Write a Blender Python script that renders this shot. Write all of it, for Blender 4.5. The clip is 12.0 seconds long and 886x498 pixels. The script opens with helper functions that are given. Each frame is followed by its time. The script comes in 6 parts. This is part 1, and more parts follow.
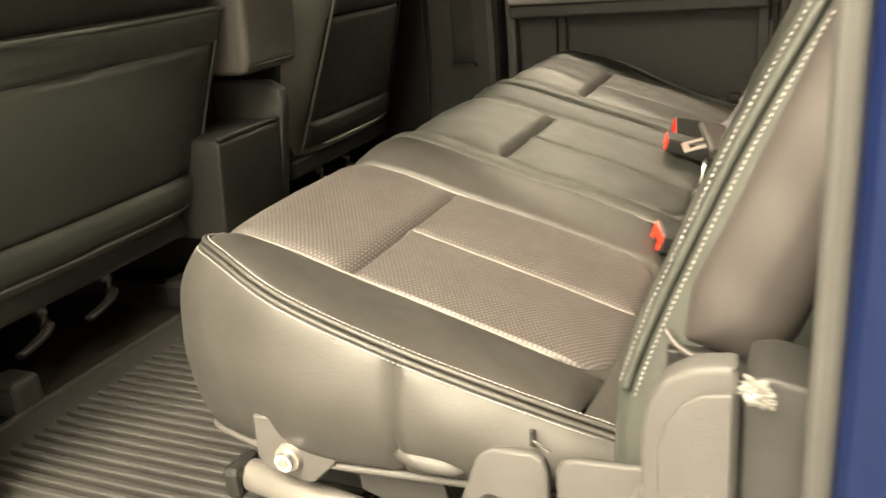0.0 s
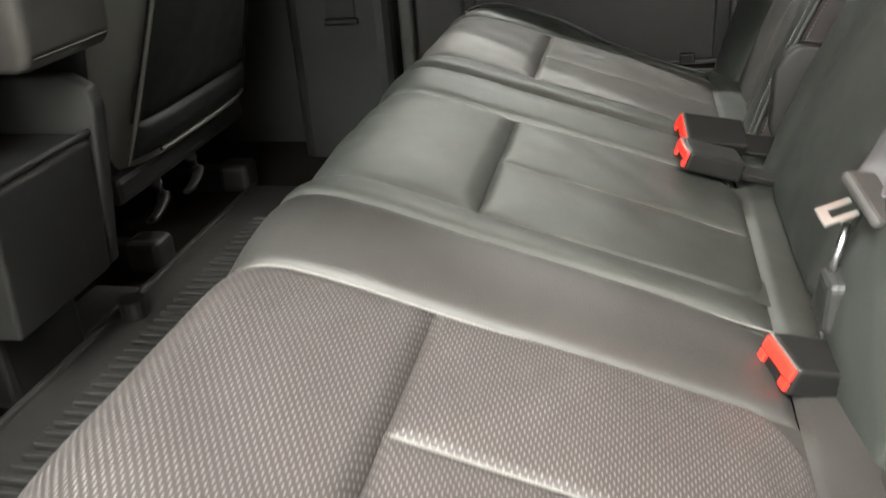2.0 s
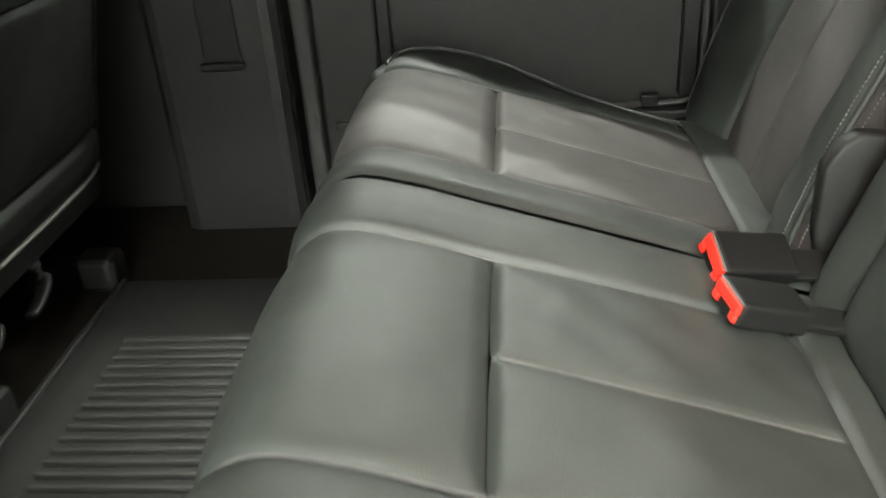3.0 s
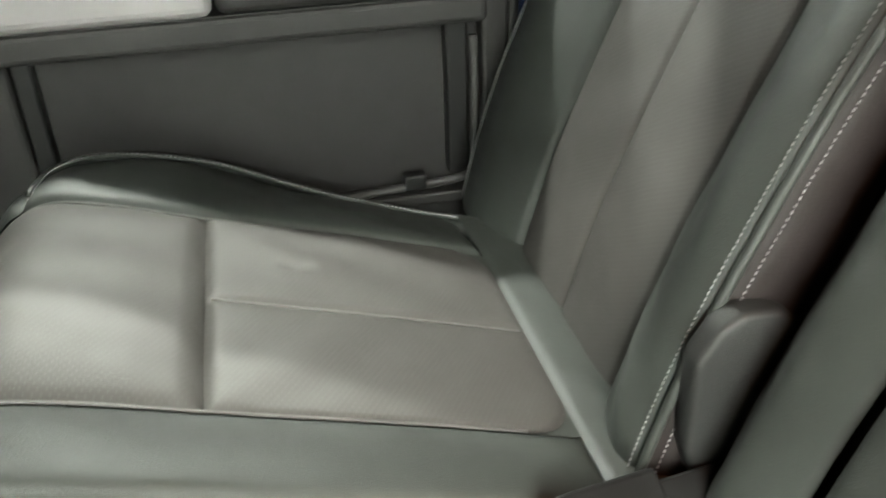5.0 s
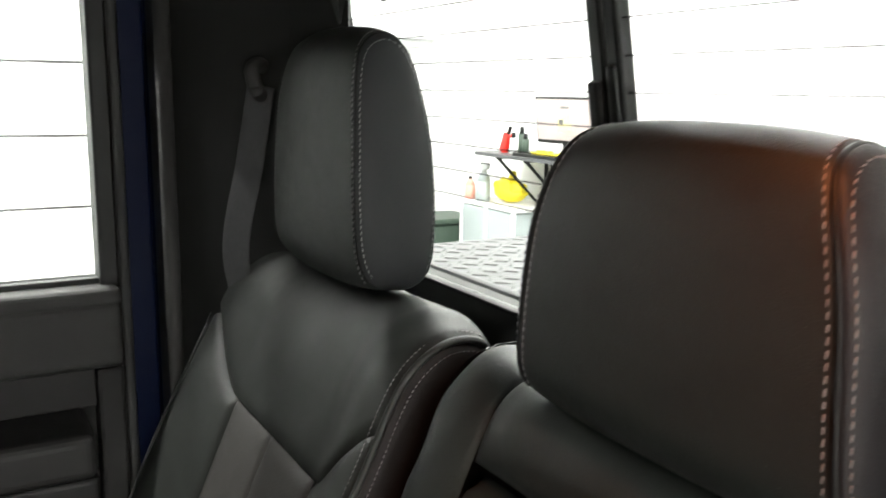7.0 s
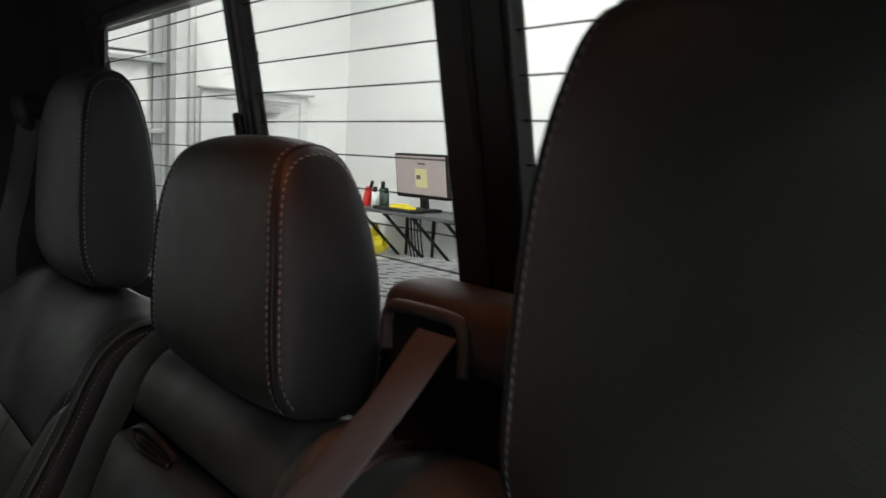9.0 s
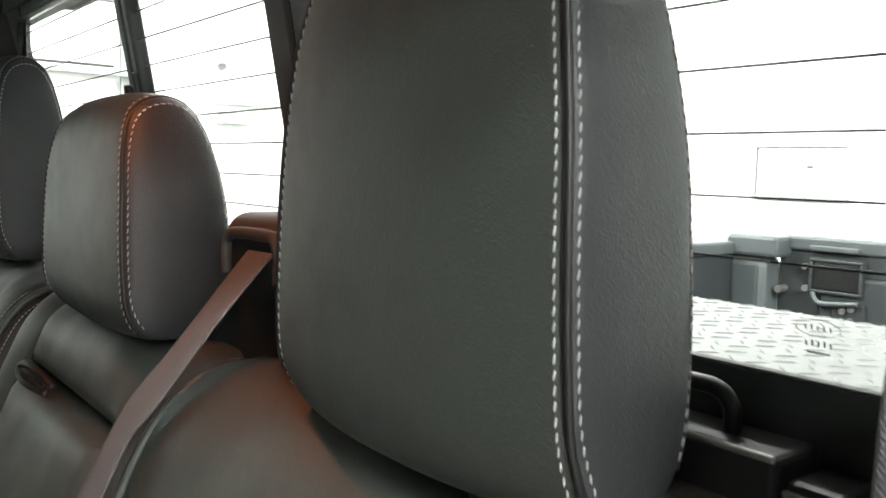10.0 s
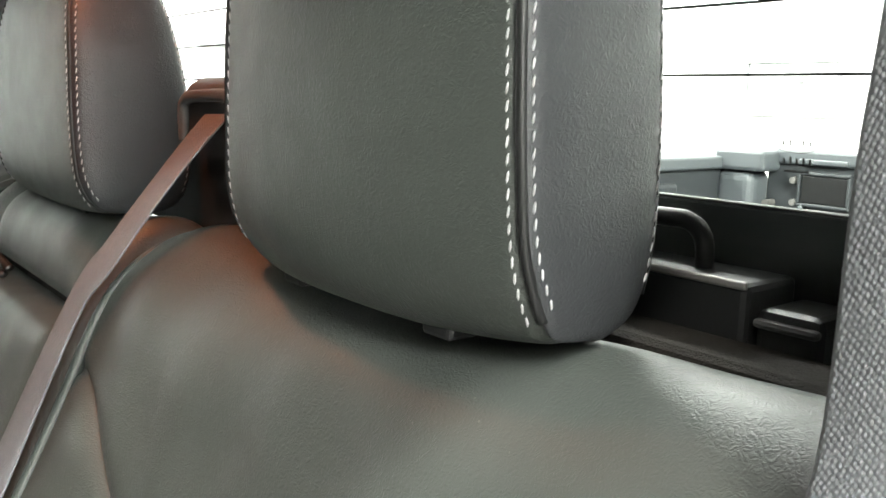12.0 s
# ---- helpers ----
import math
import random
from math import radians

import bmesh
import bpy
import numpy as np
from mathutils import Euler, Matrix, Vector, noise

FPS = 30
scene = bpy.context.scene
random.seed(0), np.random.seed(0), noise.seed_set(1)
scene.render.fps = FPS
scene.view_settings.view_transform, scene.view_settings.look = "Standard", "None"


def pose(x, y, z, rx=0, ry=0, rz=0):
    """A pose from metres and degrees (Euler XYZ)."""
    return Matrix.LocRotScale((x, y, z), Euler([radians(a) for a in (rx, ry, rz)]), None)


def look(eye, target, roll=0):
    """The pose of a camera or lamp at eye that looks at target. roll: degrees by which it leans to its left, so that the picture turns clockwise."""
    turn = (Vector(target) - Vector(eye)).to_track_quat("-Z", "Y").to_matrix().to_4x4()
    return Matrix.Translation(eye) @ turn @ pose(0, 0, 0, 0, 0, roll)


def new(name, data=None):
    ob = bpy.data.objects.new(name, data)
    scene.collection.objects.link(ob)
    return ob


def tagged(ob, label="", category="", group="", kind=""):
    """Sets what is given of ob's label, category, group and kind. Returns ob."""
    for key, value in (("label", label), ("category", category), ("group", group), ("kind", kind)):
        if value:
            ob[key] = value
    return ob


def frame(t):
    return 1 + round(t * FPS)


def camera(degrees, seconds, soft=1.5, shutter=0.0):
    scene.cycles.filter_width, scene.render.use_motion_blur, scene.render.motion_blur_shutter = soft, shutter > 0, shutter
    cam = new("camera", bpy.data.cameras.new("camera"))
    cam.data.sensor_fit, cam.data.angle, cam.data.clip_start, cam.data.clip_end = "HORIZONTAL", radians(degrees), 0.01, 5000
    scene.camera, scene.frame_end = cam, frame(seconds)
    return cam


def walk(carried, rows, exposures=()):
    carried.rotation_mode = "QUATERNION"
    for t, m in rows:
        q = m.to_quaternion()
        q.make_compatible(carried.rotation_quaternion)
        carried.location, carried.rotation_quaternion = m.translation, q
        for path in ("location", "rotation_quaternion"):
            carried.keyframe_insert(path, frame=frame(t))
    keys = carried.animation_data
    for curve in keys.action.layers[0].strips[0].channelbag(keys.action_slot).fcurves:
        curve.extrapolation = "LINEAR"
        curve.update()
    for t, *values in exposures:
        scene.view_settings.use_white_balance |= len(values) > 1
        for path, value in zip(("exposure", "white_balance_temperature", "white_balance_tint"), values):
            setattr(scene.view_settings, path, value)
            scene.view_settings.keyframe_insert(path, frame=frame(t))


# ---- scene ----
cam = camera(55.0, 12.0, soft=1.5, shutter=0.35)
PATH = [
    (0, (-0.642, -0.109, 0.715), (1.061, 0.687, 0.033), -5.1),
    (0.5, (-0.57, 0.007, 0.686), (1.133, 0.8, -0.001), -5.2),
    (0.6, (-0.554, 0.018, 0.683), (1.151, 0.809, -0.001), -5.4),
    (1, (-0.493, 0.062, 0.669), (1.244, 0.758, -0.037), -4.5),
    (1.5, (-0.32, 0.143, 0.693), (1.417, 0.695, -0.131), -4.5),
    (2, (-0.163, 0.202, 0.719), (1.585, 0.631, -0.154), -4.5),
    (2.5, (-0.011, 0.27, 0.777), (1.731, 0.571, -0.159), -3.6),
    (3, (0.208, 0.33, 0.767), (1.957, 0.502, -0.188), -4.2),
    (3.1, (0.257, 0.332, 0.781), (1.996, 0.483, -0.196), -3.9),
    (4.8, (0.616, 0.295, 0.744), (2.313, 0.0, -0.273), -2.6),
    (4.9, (0.612, 0.291, 0.756), (2.304, -0.045, -0.257), -2.2),
    (5, (0.607, 0.281, 0.771), (2.293, -0.082, -0.242), -2.2),
    (5.5, (0.574, 0.246, 0.853), (2.251, -0.275, -0.104), -1.1),
    (5.6, (0.566, 0.251, 0.876), (2.24, -0.324, -0.055), -0.7),
    (6, (0.52, 0.209, 0.941), (2.242, -0.474, 0.188), -0.4),
    (6.5, (0.459, 0.173, 1.001), (2.202, -0.669, 0.499), 1.4),
    (7, (0.399, 0.161, 1.047), (2.097, -0.831, 0.681), 0.9),
    (7.2, (0.372, 0.158, 1.056), (2.055, -0.867, 0.710), 0.9),
    (8.8, (0.139, 0.096, 1.04), (1.725, -1.101, 0.812), 4.9),
    (9.1, (0.087, 0.072, 1.016), (1.67, -1.132, 0.799), 2.0),
    (9.2, (0.067, 0.07, 1.012), (1.644, -1.143, 0.798), 2.2),
    (9.5, (0.024, 0.053, 0.995), (1.594, -1.17, 0.793), 2.5),
    (10, (-0.029, 0.03, 0.974), (1.54, -1.196, 0.789), 1.5),
    (10.5, (-0.05, 0.036, 0.929), (1.518, -1.194, 0.765), 1.4),
    (11, (-0.041, 0.034, 0.919), (1.517, -1.198, 0.685), 1.5),
    (11.5, (-0.036, 0.002, 0.927), (1.51, -1.231, 0.624), 1.6),
    (12, (-0.023, 0.004, 0.926), (1.513, -1.23, 0.58), 1.4),
]
walk(cam, [(t, look(eye, target, roll)) for t, eye, target, roll in PATH],
     exposures=[(0, 2.64, 8900, 7), (0.6, 2.38, 7700, 5), (1.2, 2.27, 6900, 6), (2.0, 2.64, 6500, 6), (2.5, 2.86, 6500, 3), (3.0, 2.87, 6450, 0), (5.0, 3.43, 6400, -2), (5.6, 3.75, 6350, -2), (6.0, 4.25, 6350, 6), (6.6, 3.6, 6400, 10), (7.2, 1.5, 6300, 6), (8.8, 0.1, 6200, 8), (9.1, 0.5, 6200, 8), (9.5, 1.8, 6200, 6), (10.2, 2.38, 6300, 3), (11.0, 2.85, 6300, 2), (12, 3.10, 6300, 3)])

# ---------------------------------------------------------------- world and light
world = bpy.data.worlds.new("world")
scene.world = world
world.use_nodes = True
world.node_tree.nodes["Background"].inputs[0].default_value = (0.9, 0.95, 1.0, 1)
world.node_tree.nodes["Background"].inputs[1].default_value = 0.02


def area(name, x, y, z, sx, sy, watts, color=(1.0, 0.97, 0.92), turn=(0, 0, 0)):
    data = bpy.data.lights.new(name, "AREA")
    data.shape, data.size, data.size_y = "RECTANGLE", sx, sy
    data.energy, data.color = watts, color
    ob = new(name, data)
    ob.matrix_world = pose(x, y, z, *turn)
    return ob


# fluorescent fittings under the garage ceiling, with two added fills among them
area("unseen_ceiling_light", -2.99, 0.8, 2.98, 0.28, 1.7, 86)
# added fill: steeper light over the bench, no tube known here
area("unseen_ceiling_light", -2.15, 0.5, 2.98, 0.20, 1.7, 62)
# added wide fill standing for bounce off the left wall
area("unseen_ceiling_light", -4.70, 0.9, 2.98, 0.90, 3.6, 15)
area("unseen_ceiling_light", -1.30, 0.6, 2.98, 0.14, 2.8, 82)
area("unseen_ceiling_light", 2.99, 0.6, 2.98, 0.12, 3.6, 44)
area("unseen_ceiling_light", 4.27, 0.6, 2.98, 0.12, 3.6, 42)
area("unseen_ceiling_light", 2.9, -2.1, 2.98, 3.0, 0.3, 34)
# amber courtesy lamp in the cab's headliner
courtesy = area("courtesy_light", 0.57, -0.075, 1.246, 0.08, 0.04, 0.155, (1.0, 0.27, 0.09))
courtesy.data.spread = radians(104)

# ---------------------------------------------------------------- materials


def material(name, color, rough=0.5, metal=0.0, bump=0.0, scale=200.0, vary=0.15, vscale=6.0, spec=0.5, coat=0.0, voronoi=False, dust=0.0):
    m = bpy.data.materials.new(name)
    m.use_nodes = True
    nt = m.node_tree
    b = nt.nodes["Principled BSDF"]
    b.inputs["Roughness"].default_value = rough
    b.inputs["Metallic"].default_value = metal
    b.inputs["Specular IOR Level"].default_value = spec
    b.inputs["Coat Weight"].default_value = coat
    tc = nt.nodes.new("ShaderNodeTexCoord")
    n1 = nt.nodes.new("ShaderNodeTexNoise")
    n1.inputs["Scale"].default_value = vscale
    n1.inputs["Detail"].default_value = 5
    nt.links.new(tc.outputs["Object"], n1.inputs["Vector"])
    ramp = nt.nodes.new("ShaderNodeMix")
    ramp.data_type = "RGBA"
    c = Vector(color)
    ramp.inputs[6].default_value = (*(c * (1 - vary)), 1)
    ramp.inputs[7].default_value = (*[min(1, v) for v in c * (1 + vary)], 1)
    nt.links.new(n1.outputs["Fac"], ramp.inputs[0])
    out = ramp.outputs[2]
    if dust:
        nd = nt.nodes.new("ShaderNodeTexNoise")
        nd.inputs["Scale"].default_value = 420
        nd.inputs["Detail"].default_value = 1
        nt.links.new(tc.outputs["Object"], nd.inputs["Vector"])
        mr = nt.nodes.new("ShaderNodeMapRange")
        mr.inputs[1].default_value, mr.inputs[2].default_value = 0.80, 0.83
        mr.inputs[3].default_value, mr.inputs[4].default_value = 0.0, dust
        nt.links.new(nd.outputs["Fac"], mr.inputs[0])
        md = nt.nodes.new("ShaderNodeMix")
        md.data_type = "RGBA"
        md.inputs[7].default_value = (0.4, 0.38, 0.34, 1)
        nt.links.new(mr.outputs[0], md.inputs[0])
        nt.links.new(out, md.inputs[6])
        out = md.outputs[2]
    nt.links.new(out, b.inputs["Base Color"])
    rr = nt.nodes.new("ShaderNodeMapRange")
    rr.inputs[3].default_value, rr.inputs[4].default_value = rough * 0.85, min(1, rough * 1.18)
    n3 = nt.nodes.new("ShaderNodeTexNoise")
    n3.inputs["Scale"].default_value = vscale * 5
    n3.inputs["Detail"].default_value = 4
    nt.links.new(tc.outputs["Object"], n3.inputs["Vector"])
    nt.links.new(n3.outputs["Fac"], rr.inputs[0])
    nt.links.new(rr.outputs[0], b.inputs["Roughness"])
    if bump:
        if voronoi:
            n2 = nt.nodes.new("ShaderNodeTexVoronoi")
            n2.feature = "DISTANCE_TO_EDGE"
            n2.inputs["Scale"].default_value = scale
            wob = nt.nodes.new("ShaderNodeTexNoise")
            wob.inputs["Scale"].default_value = scale * 0.4
            wob.inputs["Detail"].default_value = 3
            nt.links.new(tc.outputs["Object"], wob.inputs["Vector"])
            addv = nt.nodes.new("ShaderNodeMix")
            addv.data_type = "RGBA"
            addv.inputs[0].default_value = 0.012
            nt.links.new(tc.outputs["Object"], addv.inputs[6])
            nt.links.new(wob.outputs["Color"], addv.inputs[7])
            nt.links.new(addv.outputs[2], n2.inputs["Vector"])
            h = n2.outputs["Distance"]
        else:
            n2 = nt.nodes.new("ShaderNodeTexNoise")
            n2.inputs["Scale"].default_value = scale
            n2.inputs["Detail"].default_value = 4
            nt.links.new(tc.outputs["Object"], n2.inputs["Vector"])
            h = n2.outputs["Fac"]
        bp = nt.nodes.new("ShaderNodeBump")
        bp.inputs["Strength"].default_value = bump
        bp.inputs["Distance"].default_value = 0.001
        nt.links.new(h, bp.inputs["Height"])
        nt.links.new(bp.outputs[0], b.inputs["Normal"])
    return m


def perforated(name, base, dots):
    """Leather with a staggered lattice of pale slits, laid out in metres over the panel."""
    m = base.copy()
    m.name = name
    nt = m.node_tree
    b = nt.nodes["Principled BSDF"]
    uv = nt.nodes.new("ShaderNodeUVMap")
    uv.uv_map = "UVMap"
    dist = []
    for off in (0.0, 0.5):
        s = nt.nodes.new("ShaderNodeVectorMath")
        s.operation = "MULTIPLY_ADD"
        s.inputs[1].default_value = (1 / 0.0082, 1 / 0.0054, 0)
        s.inputs[2].default_value = (off, off, 0)
        nt.links.new(uv.outputs[0], s.inputs[0])
        f = nt.nodes.new("ShaderNodeVectorMath")
        f.operation = "FRACTION"
        nt.links.new(s.outputs[0], f.inputs[0])
        oval = nt.nodes.new("ShaderNodeVectorMath")
        oval.operation = "MULTIPLY"
        oval.inputs[1].default_value = (0.52, 1.0, 0)
        nt.links.new(f.outputs[0], oval.inputs[0])
        d = nt.nodes.new("ShaderNodeVectorMath")
        d.operation = "DISTANCE"
        d.inputs[1].default_value = (0.26, 0.5, 0)
        nt.links.new(oval.outputs[0], d.inputs[0])
        dist.append(d.outputs["Value"])
    mn = nt.nodes.new("ShaderNodeMath")
    mn.operation = "MINIMUM"
    nt.links.new(dist[0], mn.inputs[0])
    nt.links.new(dist[1], mn.inputs[1])
    mr = nt.nodes.new("ShaderNodeMapRange")
    mr.inputs[1].default_value, mr.inputs[2].default_value = 0.07, 0.15
    mr.inputs[3].default_value, mr.inputs[4].default_value = 1.0, 0.0
    nt.links.new(mn.outputs[0], mr.inputs[0])
    old = b.inputs["Base Color"].links[0].from_socket
    mix = nt.nodes.new("ShaderNodeMix")
    mix.data_type = "RGBA"
    mix.inputs[7].default_value = (*dots, 1)
    nt.links.new(mr.outputs[0], mix.inputs[0])
    nt.links.new(old, mix.inputs[6])
    nt.links.new(mix.outputs[2], b.inputs["Base Color"])
    return m


def webbing(name, color):
    m = material(name, color, 0.75, bump=0.0, vary=0.12, vscale=40)
    nt = m.node_tree
    b = nt.nodes["Principled BSDF"]
    uv = nt.nodes.new("ShaderNodeUVMap")
    uv.uv_map = "UVMap"
    ck = nt.nodes.new("ShaderNodeTexVoronoi")
    ck.inputs["Randomness"].default_value = 0.25
    mp = nt.nodes.new("ShaderNodeMapping")
    mp.inputs["Scale"].default_value = (1 / 0.00115, 1 / 0.0018, 1)
    mp.inputs["Rotation"].default_value = (0, 0, 0.45)
    nt.links.new(uv.outputs[0], mp.inputs["Vector"])
    nt.links.new(mp.outputs[0], ck.inputs["Vector"])
    ck.inputs["Scale"].default_value = 1.0
    bp = nt.nodes.new("ShaderNodeBump")
    bp.invert = True
    bp.inputs["Strength"].default_value = 0.9
    bp.inputs["Distance"].default_value = 0.0006
    nt.links.new(ck.outputs["Distance"], bp.inputs["Height"])
    nt.links.new(bp.outputs[0], b.inputs["Normal"])
    old = b.inputs["Base Color"].links[0].from_socket
    mr = nt.nodes.new("ShaderNodeMapRange")
    mr.inputs[3].default_value, mr.inputs[4].default_value = 1.7, 0.35
    nt.links.new(ck.outputs["Distance"], mr.inputs[0])
    mul = nt.nodes.new("ShaderNodeVectorMath")
    mul.operation = "SCALE"
    nt.links.new(old, mul.inputs[0])
    nt.links.new(mr.outputs[0], mul.inputs["Scale"])
    nt.links.new(mul.outputs[0], b.inputs["Base Color"])
    return m


def glass(name, tint=(1, 1, 1)):
    m = bpy.data.materials.new(name)
    m.use_nodes = True
    nt = m.node_tree
    nt.nodes.remove(nt.nodes["Principled BSDF"])
    out = nt.nodes["Material Output"]
    t = nt.nodes.new("ShaderNodeBsdfTransparent")
    t.inputs[0].default_value = (*tint, 1)
    g = nt.nodes.new("ShaderNodeBsdfGlossy")
    g.inputs["Roughness"].default_value = 0.02
    lw = nt.nodes.new("ShaderNodeLayerWeight")
    pw = nt.nodes.new("ShaderNodeMath")
    pw.operation = "POWER"
    pw.inputs[1].default_value = 4.0
    nt.links.new(lw.outputs["Facing"], pw.inputs[0])
    fr = nt.nodes.new("ShaderNodeMapRange")
    fr.inputs[3].default_value, fr.inputs[4].default_value = 0.03, 0.6
    nt.links.new(pw.outputs[0], fr.inputs[0])
    mx = nt.nodes.new("ShaderNodeMixShader")
    nt.links.new(fr.outputs[0], mx.inputs[0])
    nt.links.new(t.outputs[0], mx.inputs[1])
    nt.links.new(g.outputs[0], mx.inputs[2])
    nt.links.new(mx.outputs[0], out.inputs[0])
    return m


def glowing(name, color, strength):
    m = bpy.data.materials.new(name)
    m.use_nodes = True
    b = m.node_tree.nodes["Principled BSDF"]
    b.inputs["Base Color"].default_value = (*color, 1)
    b.inputs["Emission Color"].default_value = (*color, 1)
    b.inputs["Emission Strength"].default_value = strength
    return m


LEATHER = material("black_leather", (0.0224, 0.0250, 0.0222), 0.51, spec=0.40, bump=0.34, scale=400, vary=0.12, vscale=9, voronoi=True, dust=0.12)
# charcoal side leather, darkened further to offset the light on those faces
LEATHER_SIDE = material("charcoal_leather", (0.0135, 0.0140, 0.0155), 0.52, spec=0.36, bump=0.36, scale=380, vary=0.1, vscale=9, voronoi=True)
# bench leather again, warmed and darkened to stand for the light by the door
LEATHER_NEAR = material("light_tinted_leather", (0.0175, 0.0170, 0.0158), 0.52, spec=0.40, bump=0.32, scale=400, vary=0.12, vscale=9, voronoi=True, dust=0.12)
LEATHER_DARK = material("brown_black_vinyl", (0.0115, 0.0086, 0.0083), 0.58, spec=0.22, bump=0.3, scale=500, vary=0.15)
LEATHER_WARM = material("brown_black_leather", (0.0225, 0.0195, 0.0190), 0.52, spec=0.4, bump=0.22, scale=520, vary=0.12, vscale=9, voronoi=True, dust=0.1)
# slits coloured paler than the far seat's, for the light they catch
PERF = perforated("perforated_leather", LEATHER_WARM, (0.105, 0.098, 0.096))
LEATHER_WORN = material("worn_grey_leather", (0.036, 0.0335, 0.031), 0.58, spec=0.32, bump=0.3, scale=480, vary=0.14, vscale=8, voronoi=True, dust=0.12)
PERF_WORN = perforated("worn_perforated_leather", LEATHER_WORN, (0.046, 0.044, 0.041))
THREAD = material("grey_thread", (0.25, 0.242, 0.246), 0.8, vary=0.2, vscale=300)
PLASTIC = material("grained_dark_plastic", (0.0108, 0.0108, 0.0105), 0.56, spec=0.34, bump=0.35, scale=700, vary=0.1)
PLASTIC_GREY = material("grained_grey_plastic", (0.034, 0.033, 0.0322), 0.66, spec=0.35, bump=0.3, scale=700, vary=0.08)
BLACK = material("black_plastic", (0.0050, 0.0050, 0.0050), 0.48, spec=0.32, bump=0.15, scale=500)
RUBBER = material("black_rubber", (0.022, 0.022, 0.021), 0.65, bump=0.2, scale=300, vary=0.3)
MAT_RUBBER = material("worn_mat_rubber", (0.0155, 0.0152, 0.0145), 0.55, spec=0.36, bump=0.3, scale=250, vary=0.45, vscale=9, dust=0.25)
CARPET = material("brown_carpet", (0.009, 0.0075, 0.006), 0.95, spec=0.1, bump=1.0, scale=900, vary=0.4, vscale=30)
CHROME = material("chrome", (0.65, 0.65, 0.65), 0.22, metal=1.0, vary=0.05)
STEEL = material("zinc_steel", (0.20, 0.19, 0.18), 0.5, metal=0.8, bump=0.1, scale=150, vary=0.15)
SILVER = material("satin_silver_trim", (0.20, 0.19, 0.195), 0.5, metal=0.15, vary=0.04, vscale=30)
DOORTRIM = material("grained_door_plastic", (0.0120, 0.0112, 0.0110), 0.6, spec=0.35, bump=0.35, scale=650, vary=0.12)
# black leather darkened further to put the front area's shade into its colour
FRONT_HIDE = material("shaded_front_leather", (0.0078, 0.0081, 0.0070), 0.56, spec=0.24, bump=0.3, scale=420, vary=0.12, vscale=9, voronoi=True)
SEATFRAME = material("light_grey_seat_plastic", (0.115, 0.113, 0.104), 0.6, spec=0.3, bump=0.3, scale=650, vary=0.1)
# lighter than the leather, so that the seam cords read as highlights
CORD = material("seam_cord_leather", (0.075, 0.073, 0.069), 0.5, bump=0.2, scale=600, vary=0.15)
RED = material("red_plastic", (0.62, 0.022, 0.014), 0.35, vary=0.05)
BLUE = material("blue_body_paint", (0.0010, 0.0040, 0.021), 0.5, spec=0.12, coat=0.0, vary=0.1)
BELT = webbing("grey_webbing", (0.052, 0.053, 0.057))
# same webbing, its colour lowered for the shade on the far belt
BELT_SHADED = webbing("shaded_webbing", (0.048, 0.048, 0.050))
GLASS = glass("window_glass", (0.96, 0.98, 0.97))
HEADLINER = material("headliner_cloth", (0.05, 0.048, 0.045), 0.95, bump=0.5, scale=900)
PLATE = material("bright_tread_plate", (0.10, 0.10, 0.102), 0.5, metal=0.4, bump=0.1, scale=120, vary=0.08)
BEDPAINT = material("grey_bed_liner", (0.015, 0.0175, 0.0195), 0.6, bump=0.4, scale=260, vary=0.2)
BEDEDGE = material("pale_bed_cap", (0.05, 0.056, 0.060), 0.5, vary=0.1)
WALLPAINT = material("white_wall_paint", (0.80, 0.80, 0.79), 0.6, bump=0.1, scale=60, vary=0.03, vscale=2)
DOORPAINT = material("grey_white_paint", (0.66, 0.67, 0.66), 0.5, vary=0.03, vscale=2)
# grey chosen for the unseen end wall so that it bounces less light
END_GREY = material("dim_end_wall", (0.24, 0.24, 0.23), 0.8, bump=0.4, scale=60, vary=0.12, vscale=3)
SHADOWLINE = material("panel_joint_grey", (0.10, 0.10, 0.10), 0.7)
# ground is out of view too, kept dark to bounce less light
CONCRETE = material("sealed_concrete", (0.22, 0.215, 0.205), 0.45, bump=0.2, scale=40, vary=0.15, vscale=1.5)
GALV = material("galvanised_steel", (0.42, 0.43, 0.43), 0.4, metal=0.6, vary=0.1)
SHELFTOP = material("dark_laminate", (0.06, 0.062, 0.066), 0.4)
YELLOW = material("yellow_plastic", (0.75, 0.62, 0.02), 0.5, vary=0.15, vscale=20)
CLEARISH = material("translucent_white_plastic", (0.34, 0.38, 0.38), 0.4, vary=0.08)
WHITEP = material("white_plastic", (0.78, 0.78, 0.77), 0.4)
PINK = material("salmon_plastic", (0.75, 0.33, 0.25), 0.4)
GREEN = material("dark_green_plastic", (0.03, 0.05, 0.035), 0.5)
PAPER = material("paper", (0.62, 0.55, 0.30), 0.8, vary=0.1)
SCREEN = glowing("lit_screen", (0.30, 0.25, 0.24), 0.25)
LAMP = glowing("lamp_diffuser", (1.0, 0.97, 0.92), 9.0)
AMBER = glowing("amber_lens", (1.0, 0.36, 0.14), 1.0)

# ---------------------------------------------------------------- building helpers


def thing(name, loc, label, category, group="", kind=""):
    ob = new(name)
    ob.location = loc
    ob.empty_display_size = 0.05
    return tagged(ob, label, category, group, kind)


